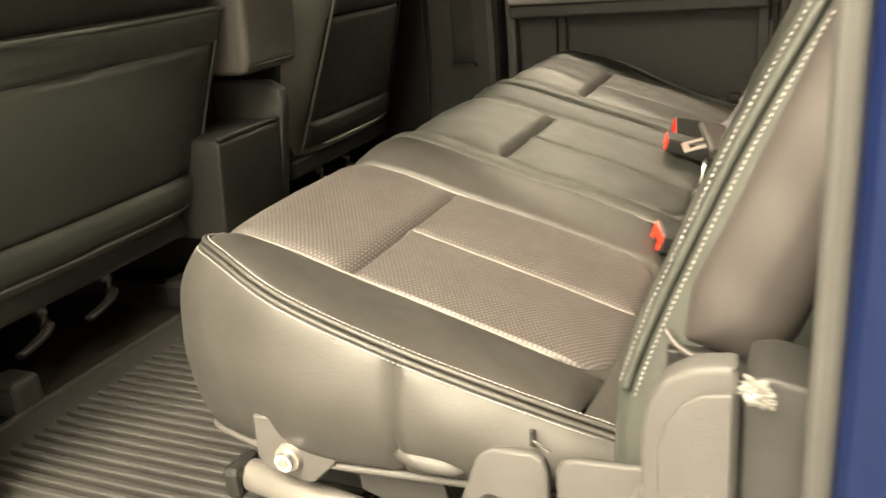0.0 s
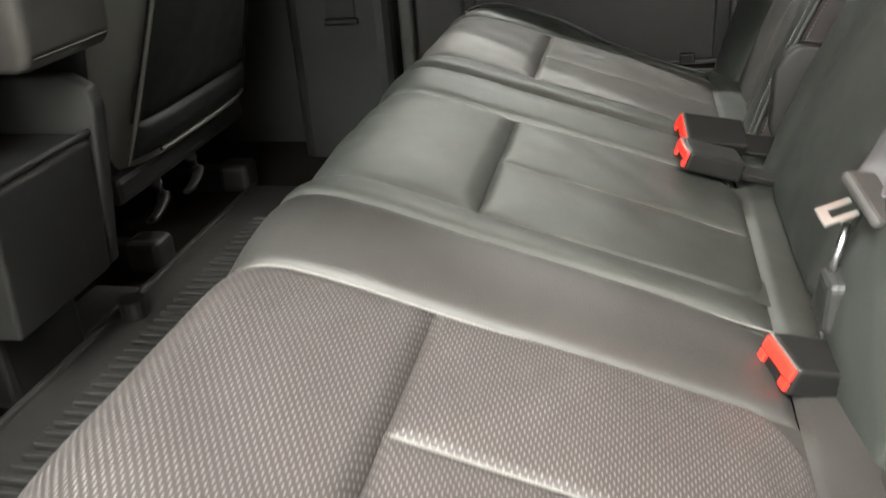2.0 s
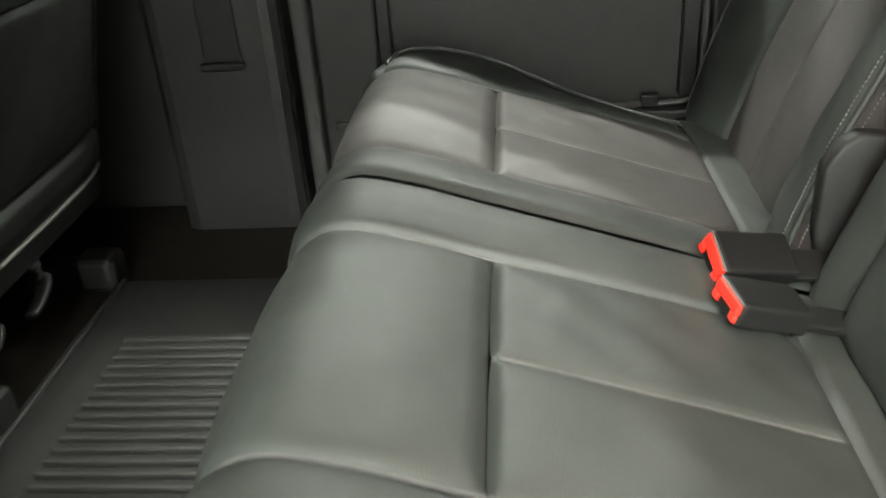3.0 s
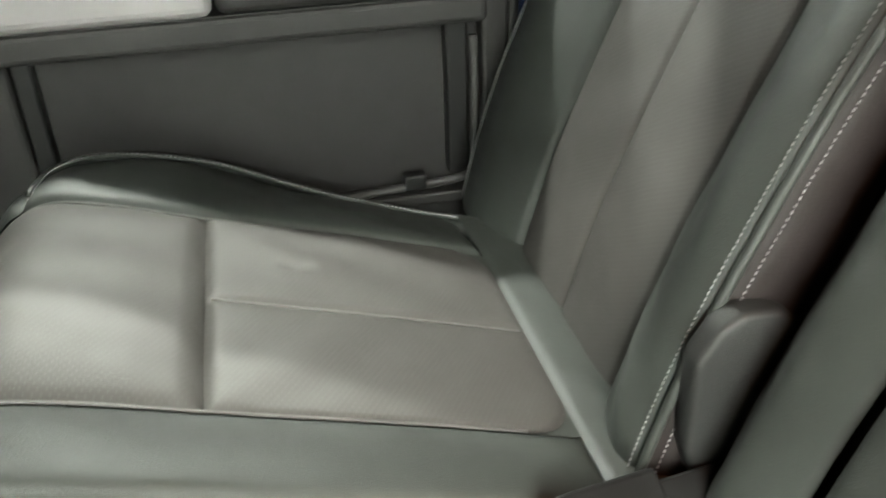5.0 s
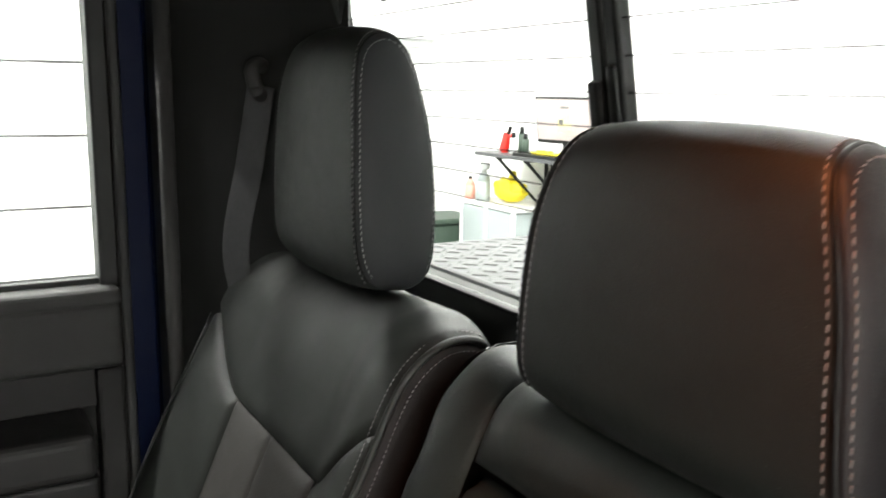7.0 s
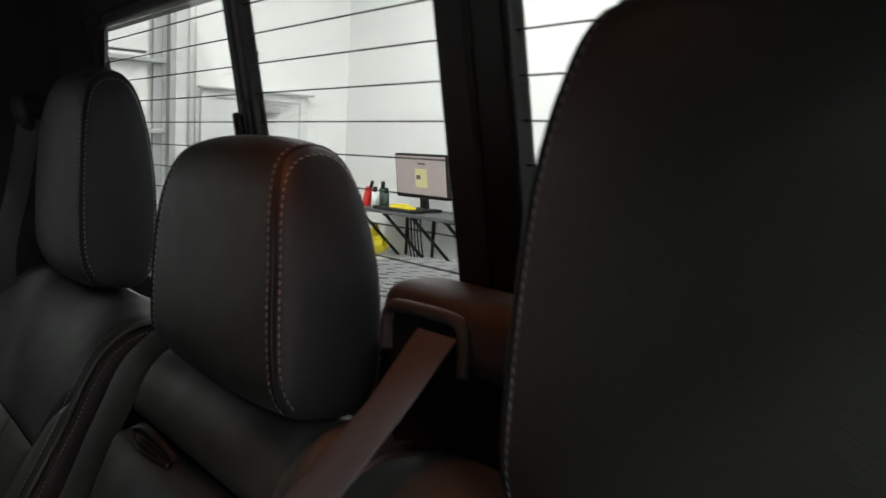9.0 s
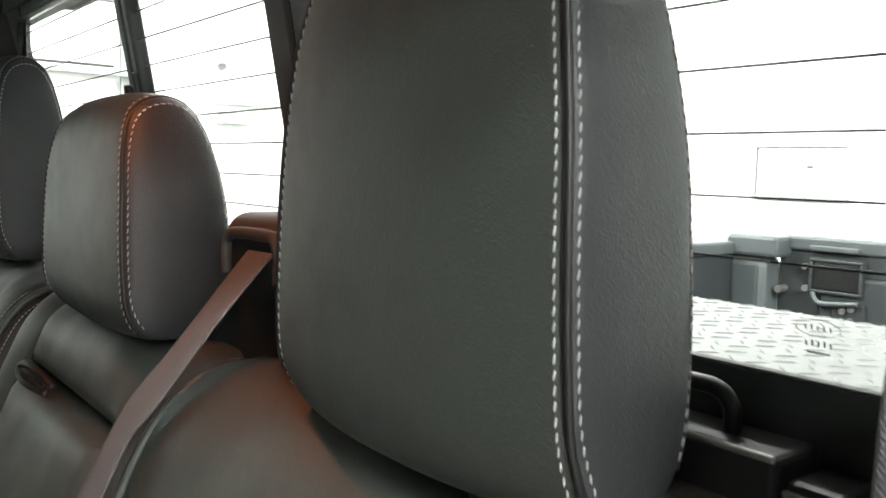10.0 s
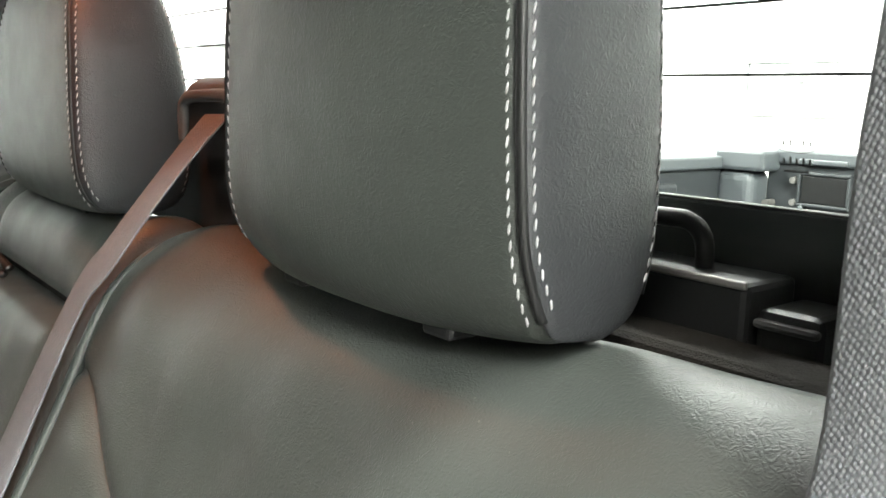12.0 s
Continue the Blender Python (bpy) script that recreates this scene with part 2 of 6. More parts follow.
def put(ob, parent):
    """Hang a part, modelled in world metres, under its thing or part."""
    if parent is not None:
        base = parent.location if parent.parent is None else Vector((0, 0, 0))
        ob.parent = parent
        ob.matrix_parent_inverse = Matrix.Translation(-base)
    return ob


def from_arrays(name, verts, faces, mat, parent=None, label="", uvs=None, smooth=True):
    me = bpy.data.meshes.new(name)
    me.from_pydata([tuple(map(float, v)) for v in verts], [], [tuple(map(int, f)) for f in faces])
    if uvs is not None:
        layer = me.uv_layers.new(name="UVMap")
        idx = np.empty(len(me.loops), dtype=np.int32)
        me.loops.foreach_get("vertex_index", idx)
        layer.data.foreach_set("uv", np.asarray(uvs, dtype=np.float32)[idx].ravel())
    if smooth:
        me.polygons.foreach_set("use_smooth", [True] * len(me.polygons))
    me.materials.append(mat)
    me.update()
    ob = new(name, me)
    put(ob, parent)
    return tagged(ob, label)


def part(name, bm, mat, parent=None, label="", smooth=False):
    me = bpy.data.meshes.new(name)
    bmesh.ops.recalc_face_normals(bm, faces=bm.faces)
    bm.to_mesh(me)
    bm.free()
    if smooth:
        me.polygons.foreach_set("use_smooth", [True] * len(me.polygons))
    me.materials.append(mat)
    ob = new(name, me)
    put(ob, parent)
    return tagged(ob, label)


def block(bm, x0, x1, y0, y1, z0, z1, bevel=0.0, seg=2, m=None):
    r = bmesh.ops.create_cube(bm, size=1.0)
    vs = r["verts"]
    for v in vs:
        v.co = Vector(((x0 + x1) / 2 + v.co.x * (x1 - x0), (y0 + y1) / 2 + v.co.y * (y1 - y0), (z0 + z1) / 2 + v.co.z * (z1 - z0)))
    if bevel:
        es = list({e for v in vs for e in v.link_edges})
        out = bmesh.ops.bevel(bm, geom=es, offset=bevel, segments=seg, affect="EDGES", profile=0.5)
        vs = list({v for f in out["faces"] for v in f.verts} | {v for v in vs if v.is_valid})
    if m is not None:
        bmesh.ops.transform(bm, matrix=m, verts=vs)
    return bm


def box(name, x0, x1, y0, y1, z0, z1, mat, parent=None, label="", bevel=0.004, seg=2, m=None):
    return part(name, block(bmesh.new(), x0, x1, y0, y1, z0, z1, bevel, seg, m), mat, parent, label, smooth=False)


def rod(bm, p0, p1, r, n=16, r1=None):
    p0, p1 = Vector(p0), Vector(p1)
    d = p1 - p0
    q = d.to_track_quat("Z", "Y").to_matrix().to_4x4()
    bmesh.ops.create_cone(bm, cap_ends=True, segments=n, radius1=r, radius2=r if r1 is None else r1, depth=d.length, matrix=Matrix.Translation((p0 + p1) / 2) @ q)
    return bm


def plate(outline, x0, x1, bevel):
    """An outline in y and z, made thick along x, with rounded edges."""
    bm = bmesh.new()
    lo = [bm.verts.new((x0, y, z)) for y, z in outline]
    hi = [bm.verts.new((x1, y, z)) for y, z in outline]
    n = len(outline)
    for k in range(n):
        bm.faces.new((lo[k], lo[(k + 1) % n], hi[(k + 1) % n], hi[k]))
    bm.faces.new(lo[::-1])
    bm.faces.new(hi)
    bmesh.ops.recalc_face_normals(bm, faces=bm.faces)
    bmesh.ops.bevel(bm, geom=list(bm.edges), offset=bevel, segments=3, affect="EDGES", profile=0.5)
    return bm


def smooth_path(points, n):
    """Catmull-Rom through a few points."""
    p = np.array(points, float)
    p = np.vstack([2 * p[0] - p[1], p, 2 * p[-1] - p[-2]])
    s = np.linspace(0, len(points) - 1, n)
    return spline(p, s)


def spline(p, s):
    i = np.clip(np.floor(s).astype(int), 0, len(p) - 4)
    t = (s - i)[..., None]
    a, b, c, d = p[i], p[i + 1], p[i + 2], p[i + 3]
    return 0.5 * (2 * b + (c - a) * t + (2 * a - 5 * b + 4 * c - d) * t**2 + (3 * b - a - 3 * c + d) * t**3)


def tube(name, points, r, mat, parent=None, label="", n=80, sides=12, flat=1.0):
    path = smooth_path(points, n)
    t = np.gradient(path, axis=0)
    t /= np.linalg.norm(t, axis=1)[:, None] + 1e-9
    ref = np.array([0.13, 0.37, 0.92])
    a = np.cross(t, ref)
    a /= np.linalg.norm(a, axis=1)[:, None]
    b = np.cross(t, a)
    ang = np.linspace(0, 2 * np.pi, sides, endpoint=False)
    v = path[:, None] + r * (np.cos(ang)[None, :, None] * a[:, None] + flat * np.sin(ang)[None, :, None] * b[:, None])
    verts = v.reshape(-1, 3)
    faces = [(i * sides + j, i * sides + (j + 1) % sides, (i + 1) * sides + (j + 1) % sides, (i + 1) * sides + j) for i in range(n - 1) for j in range(sides)]
    faces += [tuple(range(sides))[::-1], tuple((n - 1) * sides + j for j in range(sides))]
    return from_arrays(name, verts, faces, mat, parent, label)


def ribbon(name, points, across, width, thick, mat, parent=None, label="", n=60):
    """A strap of webbing along a path; across: its side direction at each point."""
    path = smooth_path(points, n)
    side = smooth_path(across, n)
    side /= np.linalg.norm(side, axis=1)[:, None]
    t = np.gradient(path, axis=0)
    t /= np.linalg.norm(t, axis=1)[:, None]
    side -= (side * t).sum(1)[:, None] * t
    side /= np.linalg.norm(side, axis=1)[:, None]
    nor = np.cross(side, t)
    ws = np.array([-0.5, -0.47, -0.2, 0.2, 0.47, 0.5, 0.47, 0.2, -0.2, -0.47])
    hs = np.array([0, 0.42, 0.5, 0.5, 0.42, 0, -0.42, -0.5, -0.5, -0.42])
    v = path[:, None] + side[:, None] * (ws * width)[None, :, None] + nor[:, None] * (hs * thick)[None, :, None]
    L = np.concatenate([[0], np.cumsum(np.linalg.norm(np.diff(path, axis=0), axis=1))])
    uv = np.stack([np.broadcast_to(ws * width, (n, 10)), np.broadcast_to(L[:, None], (n, 10))], -1).reshape(-1, 2)
    faces = [(i * 10 + j, i * 10 + (j + 1) % 10, (i + 1) * 10 + (j + 1) % 10, (i + 1) * 10 + j) for i in range(n - 1) for j in range(10)]
    faces += [tuple(range(10))[::-1], tuple((n - 1) * 10 + j for j in range(10))]
    return from_arrays(name, v.reshape(-1, 3), faces, mat, parent, label, uvs=uv)


def stitching(name, path, parent, label="", pitch=0.0052, length=0.0038, r=0.0006, mat=None, slant=0.0, center=None):
    """A row of thread stitches along a dense path."""
    path = np.asarray(path, float)
    L = np.concatenate([[0], np.cumsum(np.linalg.norm(np.diff(path, axis=0), axis=1))])
    n = int(L[-1] / pitch)
    pos = lambda s: np.stack([np.interp(s, L, path[:, k]) for k in range(3)], -1)
    s0 = np.arange(n) * pitch
    a, b = pos(s0), pos(s0 + length)
    d = b - a
    d /= np.linalg.norm(d, axis=1)[:, None] + 1e-9
    ref = np.array([0.31, 0.52, 0.79])
    u = np.cross(d, ref)
    u /= np.linalg.norm(u, axis=1)[:, None] + 1e-9
    if center is not None:
        out = a - np.array(center)
        u = np.cross(d, out)
        u /= np.linalg.norm(u, axis=1)[:, None] + 1e-9
        a, b = a - slant * u, b + slant * u
    w = np.cross(d, u)
    verts, faces = [], []
    for k in range(n):
        o = len(verts)
        verts.append(a[k])
        for f in (0.25, 0.75):
            c = a[k] * (1 - f) + b[k] * f
            for q in range(5):
                an = q * 2 * math.pi / 5
                verts.append(c + r * (math.cos(an) * u[k] + math.sin(an) * w[k]))
        verts.append(b[k])
        for q in range(5):
            p = (q + 1) % 5
            faces += [(o, o + 1 + p, o + 1 + q), (o + 1 + q, o + 1 + p, o + 6 + p, o + 6 + q), (o + 6 + q, o + 6 + p, o + 11)]
    return from_arrays(name, verts, faces, mat or THREAD, parent, label)


def spaced(n):
    t = np.linspace(0, 1, n)
    return 0.45 * t + 0.55 * (0.5 - 0.5 * np.cos(np.pi * t))


def patch(name, f, parent, mat, face=(0, 0, 1), nu=34, nv=34, puff=0.006, tuck=0.005, wid=0.02, edges=(1, 1, 1, 1), label="", ripple=0.0006, seam=0.006, deep=(0, 0, 0, 0)):
    """A padded panel: f(u, v) gives its sheet; sewn edges are pulled in, the middle swells."""
    U, V = np.meshgrid(spaced(nu), spaced(nv), indexing="ij")
    P = np.stack(f(U, V), -1).astype(float)
    across = P[..., 0].copy()
    lu = np.concatenate([np.zeros((1, nv)), np.cumsum(np.linalg.norm(np.diff(P, axis=0), axis=2), axis=0)])
    lv = np.concatenate([np.zeros((nu, 1)), np.cumsum(np.linalg.norm(np.diff(P, axis=1), axis=2), axis=1)], axis=1)
    d = np.full(U.shape, 9.0)
    for on, e in zip(edges, (lu, lu[-1:] - lu, lv, lv[:, -1:] - lv)):
        if on:
            d = np.minimum(d, e)
    N = np.cross(np.gradient(P, axis=0), np.gradient(P, axis=1))
    N /= np.linalg.norm(N, axis=2)[..., None] + 1e-12
    flip = (N.reshape(-1, 3).mean(0) @ np.array(face)) < 0
    if flip:
        N = -N
    rng = np.random.RandomState(len(name) * 7 + int(abs(P[0, 0, 0]) * 1000))
    rip = np.zeros_like(d)
    for _ in range(5):
        k, ph = rng.uniform(-90, 90, 2), rng.uniform(0, 6.28)
        rip += np.sin(k[0] * lu + k[1] * lv + ph)
    disp = puff * (1 - np.exp(-d / wid)) - tuck * np.exp(-((d / seam) ** 2)) + ripple * rip * (1 - np.exp(-d / 0.02))
    for k, e in zip(deep, (lu, lu[-1:] - lu, lv, lv[:, -1:] - lv)):
        if k:
            ends = np.minimum(lu, lu[-1:] - lu)
            disp = disp - k * np.exp(-((e / 0.0036) ** 2)) * (1 - np.exp(-ends / 0.012))
    P = P + N * disp[..., None]
    faces = []
    for i in range(nu - 1):
        for j in range(nv - 1):
            q = (i * nv + j, (i + 1) * nv + j, (i + 1) * nv + j + 1, i * nv + j + 1)
            faces.append(q[::-1] if flip else q)
    uv = np.stack([across, lv[:, -1:] - lv], -1).reshape(-1, 2)
    return from_arrays(name, P.reshape(-1, 3), faces, mat, parent, label, uvs=uv)


def ease(t):
    t = np.clip(t, 0, 1)
    return t * t * (3 - 2 * t)


def pad(points):
    p = np.array(points, float)
    return np.vstack([2 * p[0] - p[1], p, 2 * p[-1] - p[-2]])


# ---------------------------------------------------------------- rear bench
CUSHION = pad([(-0.03, 0.264), (0.07, 0.294), (0.21, 0.340), (0.35, 0.384), (0.43, 0.410), (0.487, 0.421), (0.523, 0.404), (0.544, 0.364), (0.549, 0.31), (0.540, 0.25), (0.515, 0.205)])
BACK = pad([(0.030, 0.255), (0.010, 0.33), (-0.02, 0.42), (-0.07, 0.54), (-0.125, 0.667), (-0.165, 0.762), (-0.190, 0.806), (-0.222, 0.828), (-0.258, 0.822), (-0.285, 0.785), (-0.305, 0.70)])
# outer rim of an outboard cushion: inset from the side by distance from the bench's back
RIM = pad([(0.010, -0.03), (-0.028, 0.10), (-0.040, 0.23), (-0.034, 0.35), (0.000, 0.44), (0.040, 0.492), (0.094, 0.514)])


def cushion_at(s):
    q = spline(CUSHION, s)
    return q[..., 0], q[..., 1]


def rim_x(y):
    q = spline(RIM, np.linspace(0, 6, 200))
    return np.interp(y, q[:, 1], q[:, 0])


MIRROR = 1.4750
# an insert's rear edge, rounded at its outer corner
corner_in = lambda u: 1.0 + 0.32 * (1 - np.sqrt(np.clip(1 - (1 - np.clip(u / 0.30, 0, 1)) ** 2, 0, 1)))


def outboard_cushion(seat, flip, xi0, xi1, xin, leather, insert):
    """The cushion of a door-side place; flip turns it round for the far door."""
    X = (lambda x: MIRROR - x) if flip else (lambda x: x)
    xm = (xi0 + xi1) / 2

    def top(x0, x1, s0, s1, rise=lambda u, y: 0 * u):
        def f(u, v):
            lo = s0(u) if callable(s0) else s0
            s = lo + (s1 - lo) * v
            y, z = cushion_at(s)
            a = x0(y) if callable(x0) else x0
            b = x1(y) if callable(x1) else x1
            x = a + (b - a) * u
            return X(x), y, z + rise(u, y)
        return f
    outer = lambda y: np.minimum(rim_x(y), xi0 - 0.004)
    near_lift = lambda y: 0.022 * ease((y + 0.09) / 0.18) * (1 - 0.7 * ease((y - 0.40) / 0.12))
    far_lift = lambda y: 0.003 - 0.026 * ease((0.40 - y) / 0.16) * ease((y + 0.06) / 0.14)
    lift = far_lift if flip else near_lift
    patch("front_insert", top(xi0, xi1, 3, 9.8), seat, insert, puff=0.008, wid=0.03, tuck=0.0035, deep=(0, 0, 0.008, 0))
    for a, c in ((xi0 - 0.001, xi0 + 0.050), (xi1 - 0.050, xi1 + 0.001)):
        patch("rear_underlay", top(a, c, 0.97, 1.36, lambda u, y: -0.0035 + 0 * u), seat, leather, puff=0.0, tuck=0.0)
    # the far place has a small dent left in its outer rear insert
    dent = lambda u, y: 0.0045 * np.exp(-(((u - 0.596) * 0.146) ** 2 + (y - 0.272) ** 2) / 0.021**2) * (1 - 1.9 * np.exp(-(((u - 0.596) * 0.146) ** 2 + (y - 0.272) ** 2) / 0.012**2)) if flip else 0 * u
    patch("rear_insert", top(xi0, xm, corner_in, 3, dent), seat, insert, puff=0.005, wid=0.03, tuck=0.003, seam=0.004, deep=(0, 0, 0, 0.008))
    patch("rear_insert", top(xm, xi1, lambda u: corner_in(1 - u), 3), seat, insert, puff=0.005, wid=0.03, tuck=0.003, seam=0.004, deep=(0, 0, 0, 0.008))
    patch("outer_bolster", top(outer, xi0, 1, 5.9, lambda u, y: lift(y) * (1 - ease(u) ** 1.3)), seat, leather, puff=0.007, wid=0.02)
    patch("inner_bolster", top(xi1, xin, 1, 9.8, lambda u, y: 0.012 * ease(u) * ease((y - 0.05) / 0.1)), seat, leather, puff=0.007, wid=0.02)
    end_rise = -0.010 if flip else 0.014
    patch("rear_strip", top(outer, xin, 0, 1, lambda u, y: end_rise * (1 - ease(u * 4)) * ease((y + 0.02) / 0.1)), seat, leather, puff=0.010, wid=0.03, tuck=0.003, seam=0.004)

    # fine raised cord along the sewn seams, coloured pale as their highlight
    def cord(x, s0, s1, up):
        y, z = cushion_at(np.linspace(s0, s1, 26))
        tube("seam_highlight", np.stack([X(x + 0 * y), y, z + up], -1), 0.0013, CORD, seat, "pale cord standing for the seam's highlight", n=90, sides=6)
    cord(xi0, 1.35, 8.5, -0.0020)
    cord(xi1, 1.35, 8.5, -0.0020)
    cord(xm, 1.05, 2.97, -0.0020)
    if not flip:
        cord(xin, 0.3, 8.5, 0.0080)

    # side skirt that wraps the corner, in two sewn lengths
    low = pad([(0.006, -0.03, 0.235), (-0.032, 0.10, 0.243), (-0.044, 0.23, 0.243), (-0.040, 0.35, 0.236), (-0.006, 0.462, 0.226), (0.040, 0.522, 0.206), (0.10, 0.546, 0.19)])
    knots = np.linspace(0, 6, 7)
    r = spline(RIM, knots)
    rz = []
    for q in r:
        ss = np.linspace(0, 9.8, 400)
        yy, zz = cushion_at(ss)
        k = np.argmin(np.abs(yy[:260] - q[1]))
        rz.append(zz[k] + lift(np.array(q[1])) + 0.003)
    high = pad([(a[0], a[1], b) for a, b in zip(r, rz)])
    high[-2] = (xi0 + 0.002, 0.516, 0.416)

    def skirt(s0, s1):
        def f(u, v):
            s = s0 + (s1 - s0) * u
            a, b = spline(high, s), spline(low, s)
            p = a + (b - a) * v[..., None]
            e = ease((s - 3) / 3)
            out = np.stack([0.9 * (1 - 0.85 * e), -e, 0 * s], -1)
            p = p - out * ((0.020 + 0.018 * e) * np.sin(np.pi * v ** (1 - 0.35 * e)) * ease(s * 2))[..., None]
            return X(p[..., 0]), p[..., 1], p[..., 2]
        return f
    way = (1 if flip else -1, 0, 0)
    patch("side_skirt", skirt(0, 2.0), seat, leather, face=way, puff=0.004, wid=0.02, tuck=0.004)
    patch("corner_skirt", skirt(2.0, 6.0), seat, leather, face=(way[0] * 0.8, 0.6, 0), puff=0.006, wid=0.03, tuck=0.004)
    s = np.linspace(0.1, 5.9, 300)
    c = spline(high, s)
    for inward, up in ((0.0055, 0.0043), (-0.0078, -0.0060)):
        p = c.copy()
        turn = ease((s - 3.0) / 2.6)
        p[:, 0] = X(p[:, 0] + inward * (1 - 0.5 * turn))
        p[:, 1] -= inward * turn
        p[:, 2] += up
        stitching("rim_stitching", p, seat, "row of pale stitching", r=0.00050)
    hem = [(X(q[0]), q[1], q[2]) for q in spline(low, np.linspace(0, 5.9, 40))]
    tube("skirt_piping", hem, 0.0042, PLASTIC_GREY, seat, "pale piping along the lower hem", n=160, sides=8)
    for dx, dz in ((0.002, 0.0018), (-0.0035, -0.0028)):
        welt = [(X(q[0] + dx), q[1], q[2] + dz) for q in spline(high, np.linspace(0, 5.6, 40))]
        tube("rim_welt", welt, 0.0030, leather, seat, n=160, sides=8)
    return high, low


def middle_cushion(seat, x0, xi0, xi1, x1, leather):
    def top(a, b, s0, s1, rise=lambda u, y: 0 * u):
        def f(u, v):
            lo = s0(u) if callable(s0) else s0
            y, z = cushion_at(lo + (s1 - lo) * v)
            return a + (b - a) * u, y, z + rise(u, y)
        return f
    xm = (xi0 + xi1) / 2
    patch("middle_front_insert", top(xi0, xi1, 3, 9.8), seat, leather, puff=0.010, wid=0.035, tuck=0.004, deep=(0, 0, 0.009, 0))
    for a, c in ((xi0 - 0.001, xi0 + 0.050), (xi1 - 0.050, xi1 + 0.001)):
        patch("middle_rear_underlay", top(a, c, 0.97, 1.36, lambda u, y: -0.0035 + 0 * u), seat, leather, puff=0.0, tuck=0.0)
    patch("middle_rear_insert", top(xi0, xm, corner_in, 3), seat, leather, puff=0.006, wid=0.03, tuck=0.003, seam=0.004, deep=(0, 0, 0, 0.009))
    patch("middle_rear_insert", top(xm, xi1, lambda u: corner_in(1 - u), 3), seat, leather, puff=0.006, wid=0.03, tuck=0.003, seam=0.004, deep=(0, 0, 0, 0.009))
    patch("middle_bolster", top(x0, xi0, 1, 9.8, lambda u, y: 0.012 * (1 - ease(u)) * ease((y - 0.05) / 0.1)), seat, leather, puff=0.007, wid=0.015)
    patch("middle_bolster", top(xi1, x1, 1, 9.8, lambda u, y: 0.010 * ease(u)), seat, leather, puff=0.010, wid=0.02, tuck=0.010)
    patch("middle_rear_strip", top(x0, x1, 0, 1), seat, leather, puff=0.004, wid=0.02)
    for x, s0, s1 in ((xi0, 1.35, 8.5), (xi1, 1.35, 8.5), (xm, 1.05, 2.97)):
        y, z = cushion_at(np.linspace(s0, s1, 26))
        # pale line in place of the highlight along each seam
        tube("seam_highlight", np.stack([x + 0 * y, y, z - 0.0022], -1), 0.0011, CORD, seat, "pale cord standing for the seam's highlight", n=90, sides=6)


def back_at(s):
    q = spline(BACK, s)
    return q[..., 0], q[..., 1]


def backrest_panel(a, b, s0, s1, bulge=lambda u, v: 0 * u):
    """Sheet of a backrest panel between x = a and b, pushed forward by bulge."""
    def f(u, v):
        lo = s0(u) if callable(s0) else s0
        hi = s1(u) if callable(s1) else s1
        s = lo + (hi - lo) * v
        y, z = back_at(s)
        y2, z2 = back_at(s + 0.02)
        ty, tz = y2 - y, z2 - z
        n = np.sqrt(ty**2 + tz**2) + 1e-9
        h = bulge(u, v)
        return a + (b - a) * u, y + h * tz / n, z - h * ty / n
    return f


def hollow(x, s, at, deep):
    """Dip of the padding below a headrest whose middle stands at x = at."""
    return -deep * np.exp(-(((x - at) / 0.118) ** 4)) * np.exp(-(((s - 6.95) / 0.85) ** 2))


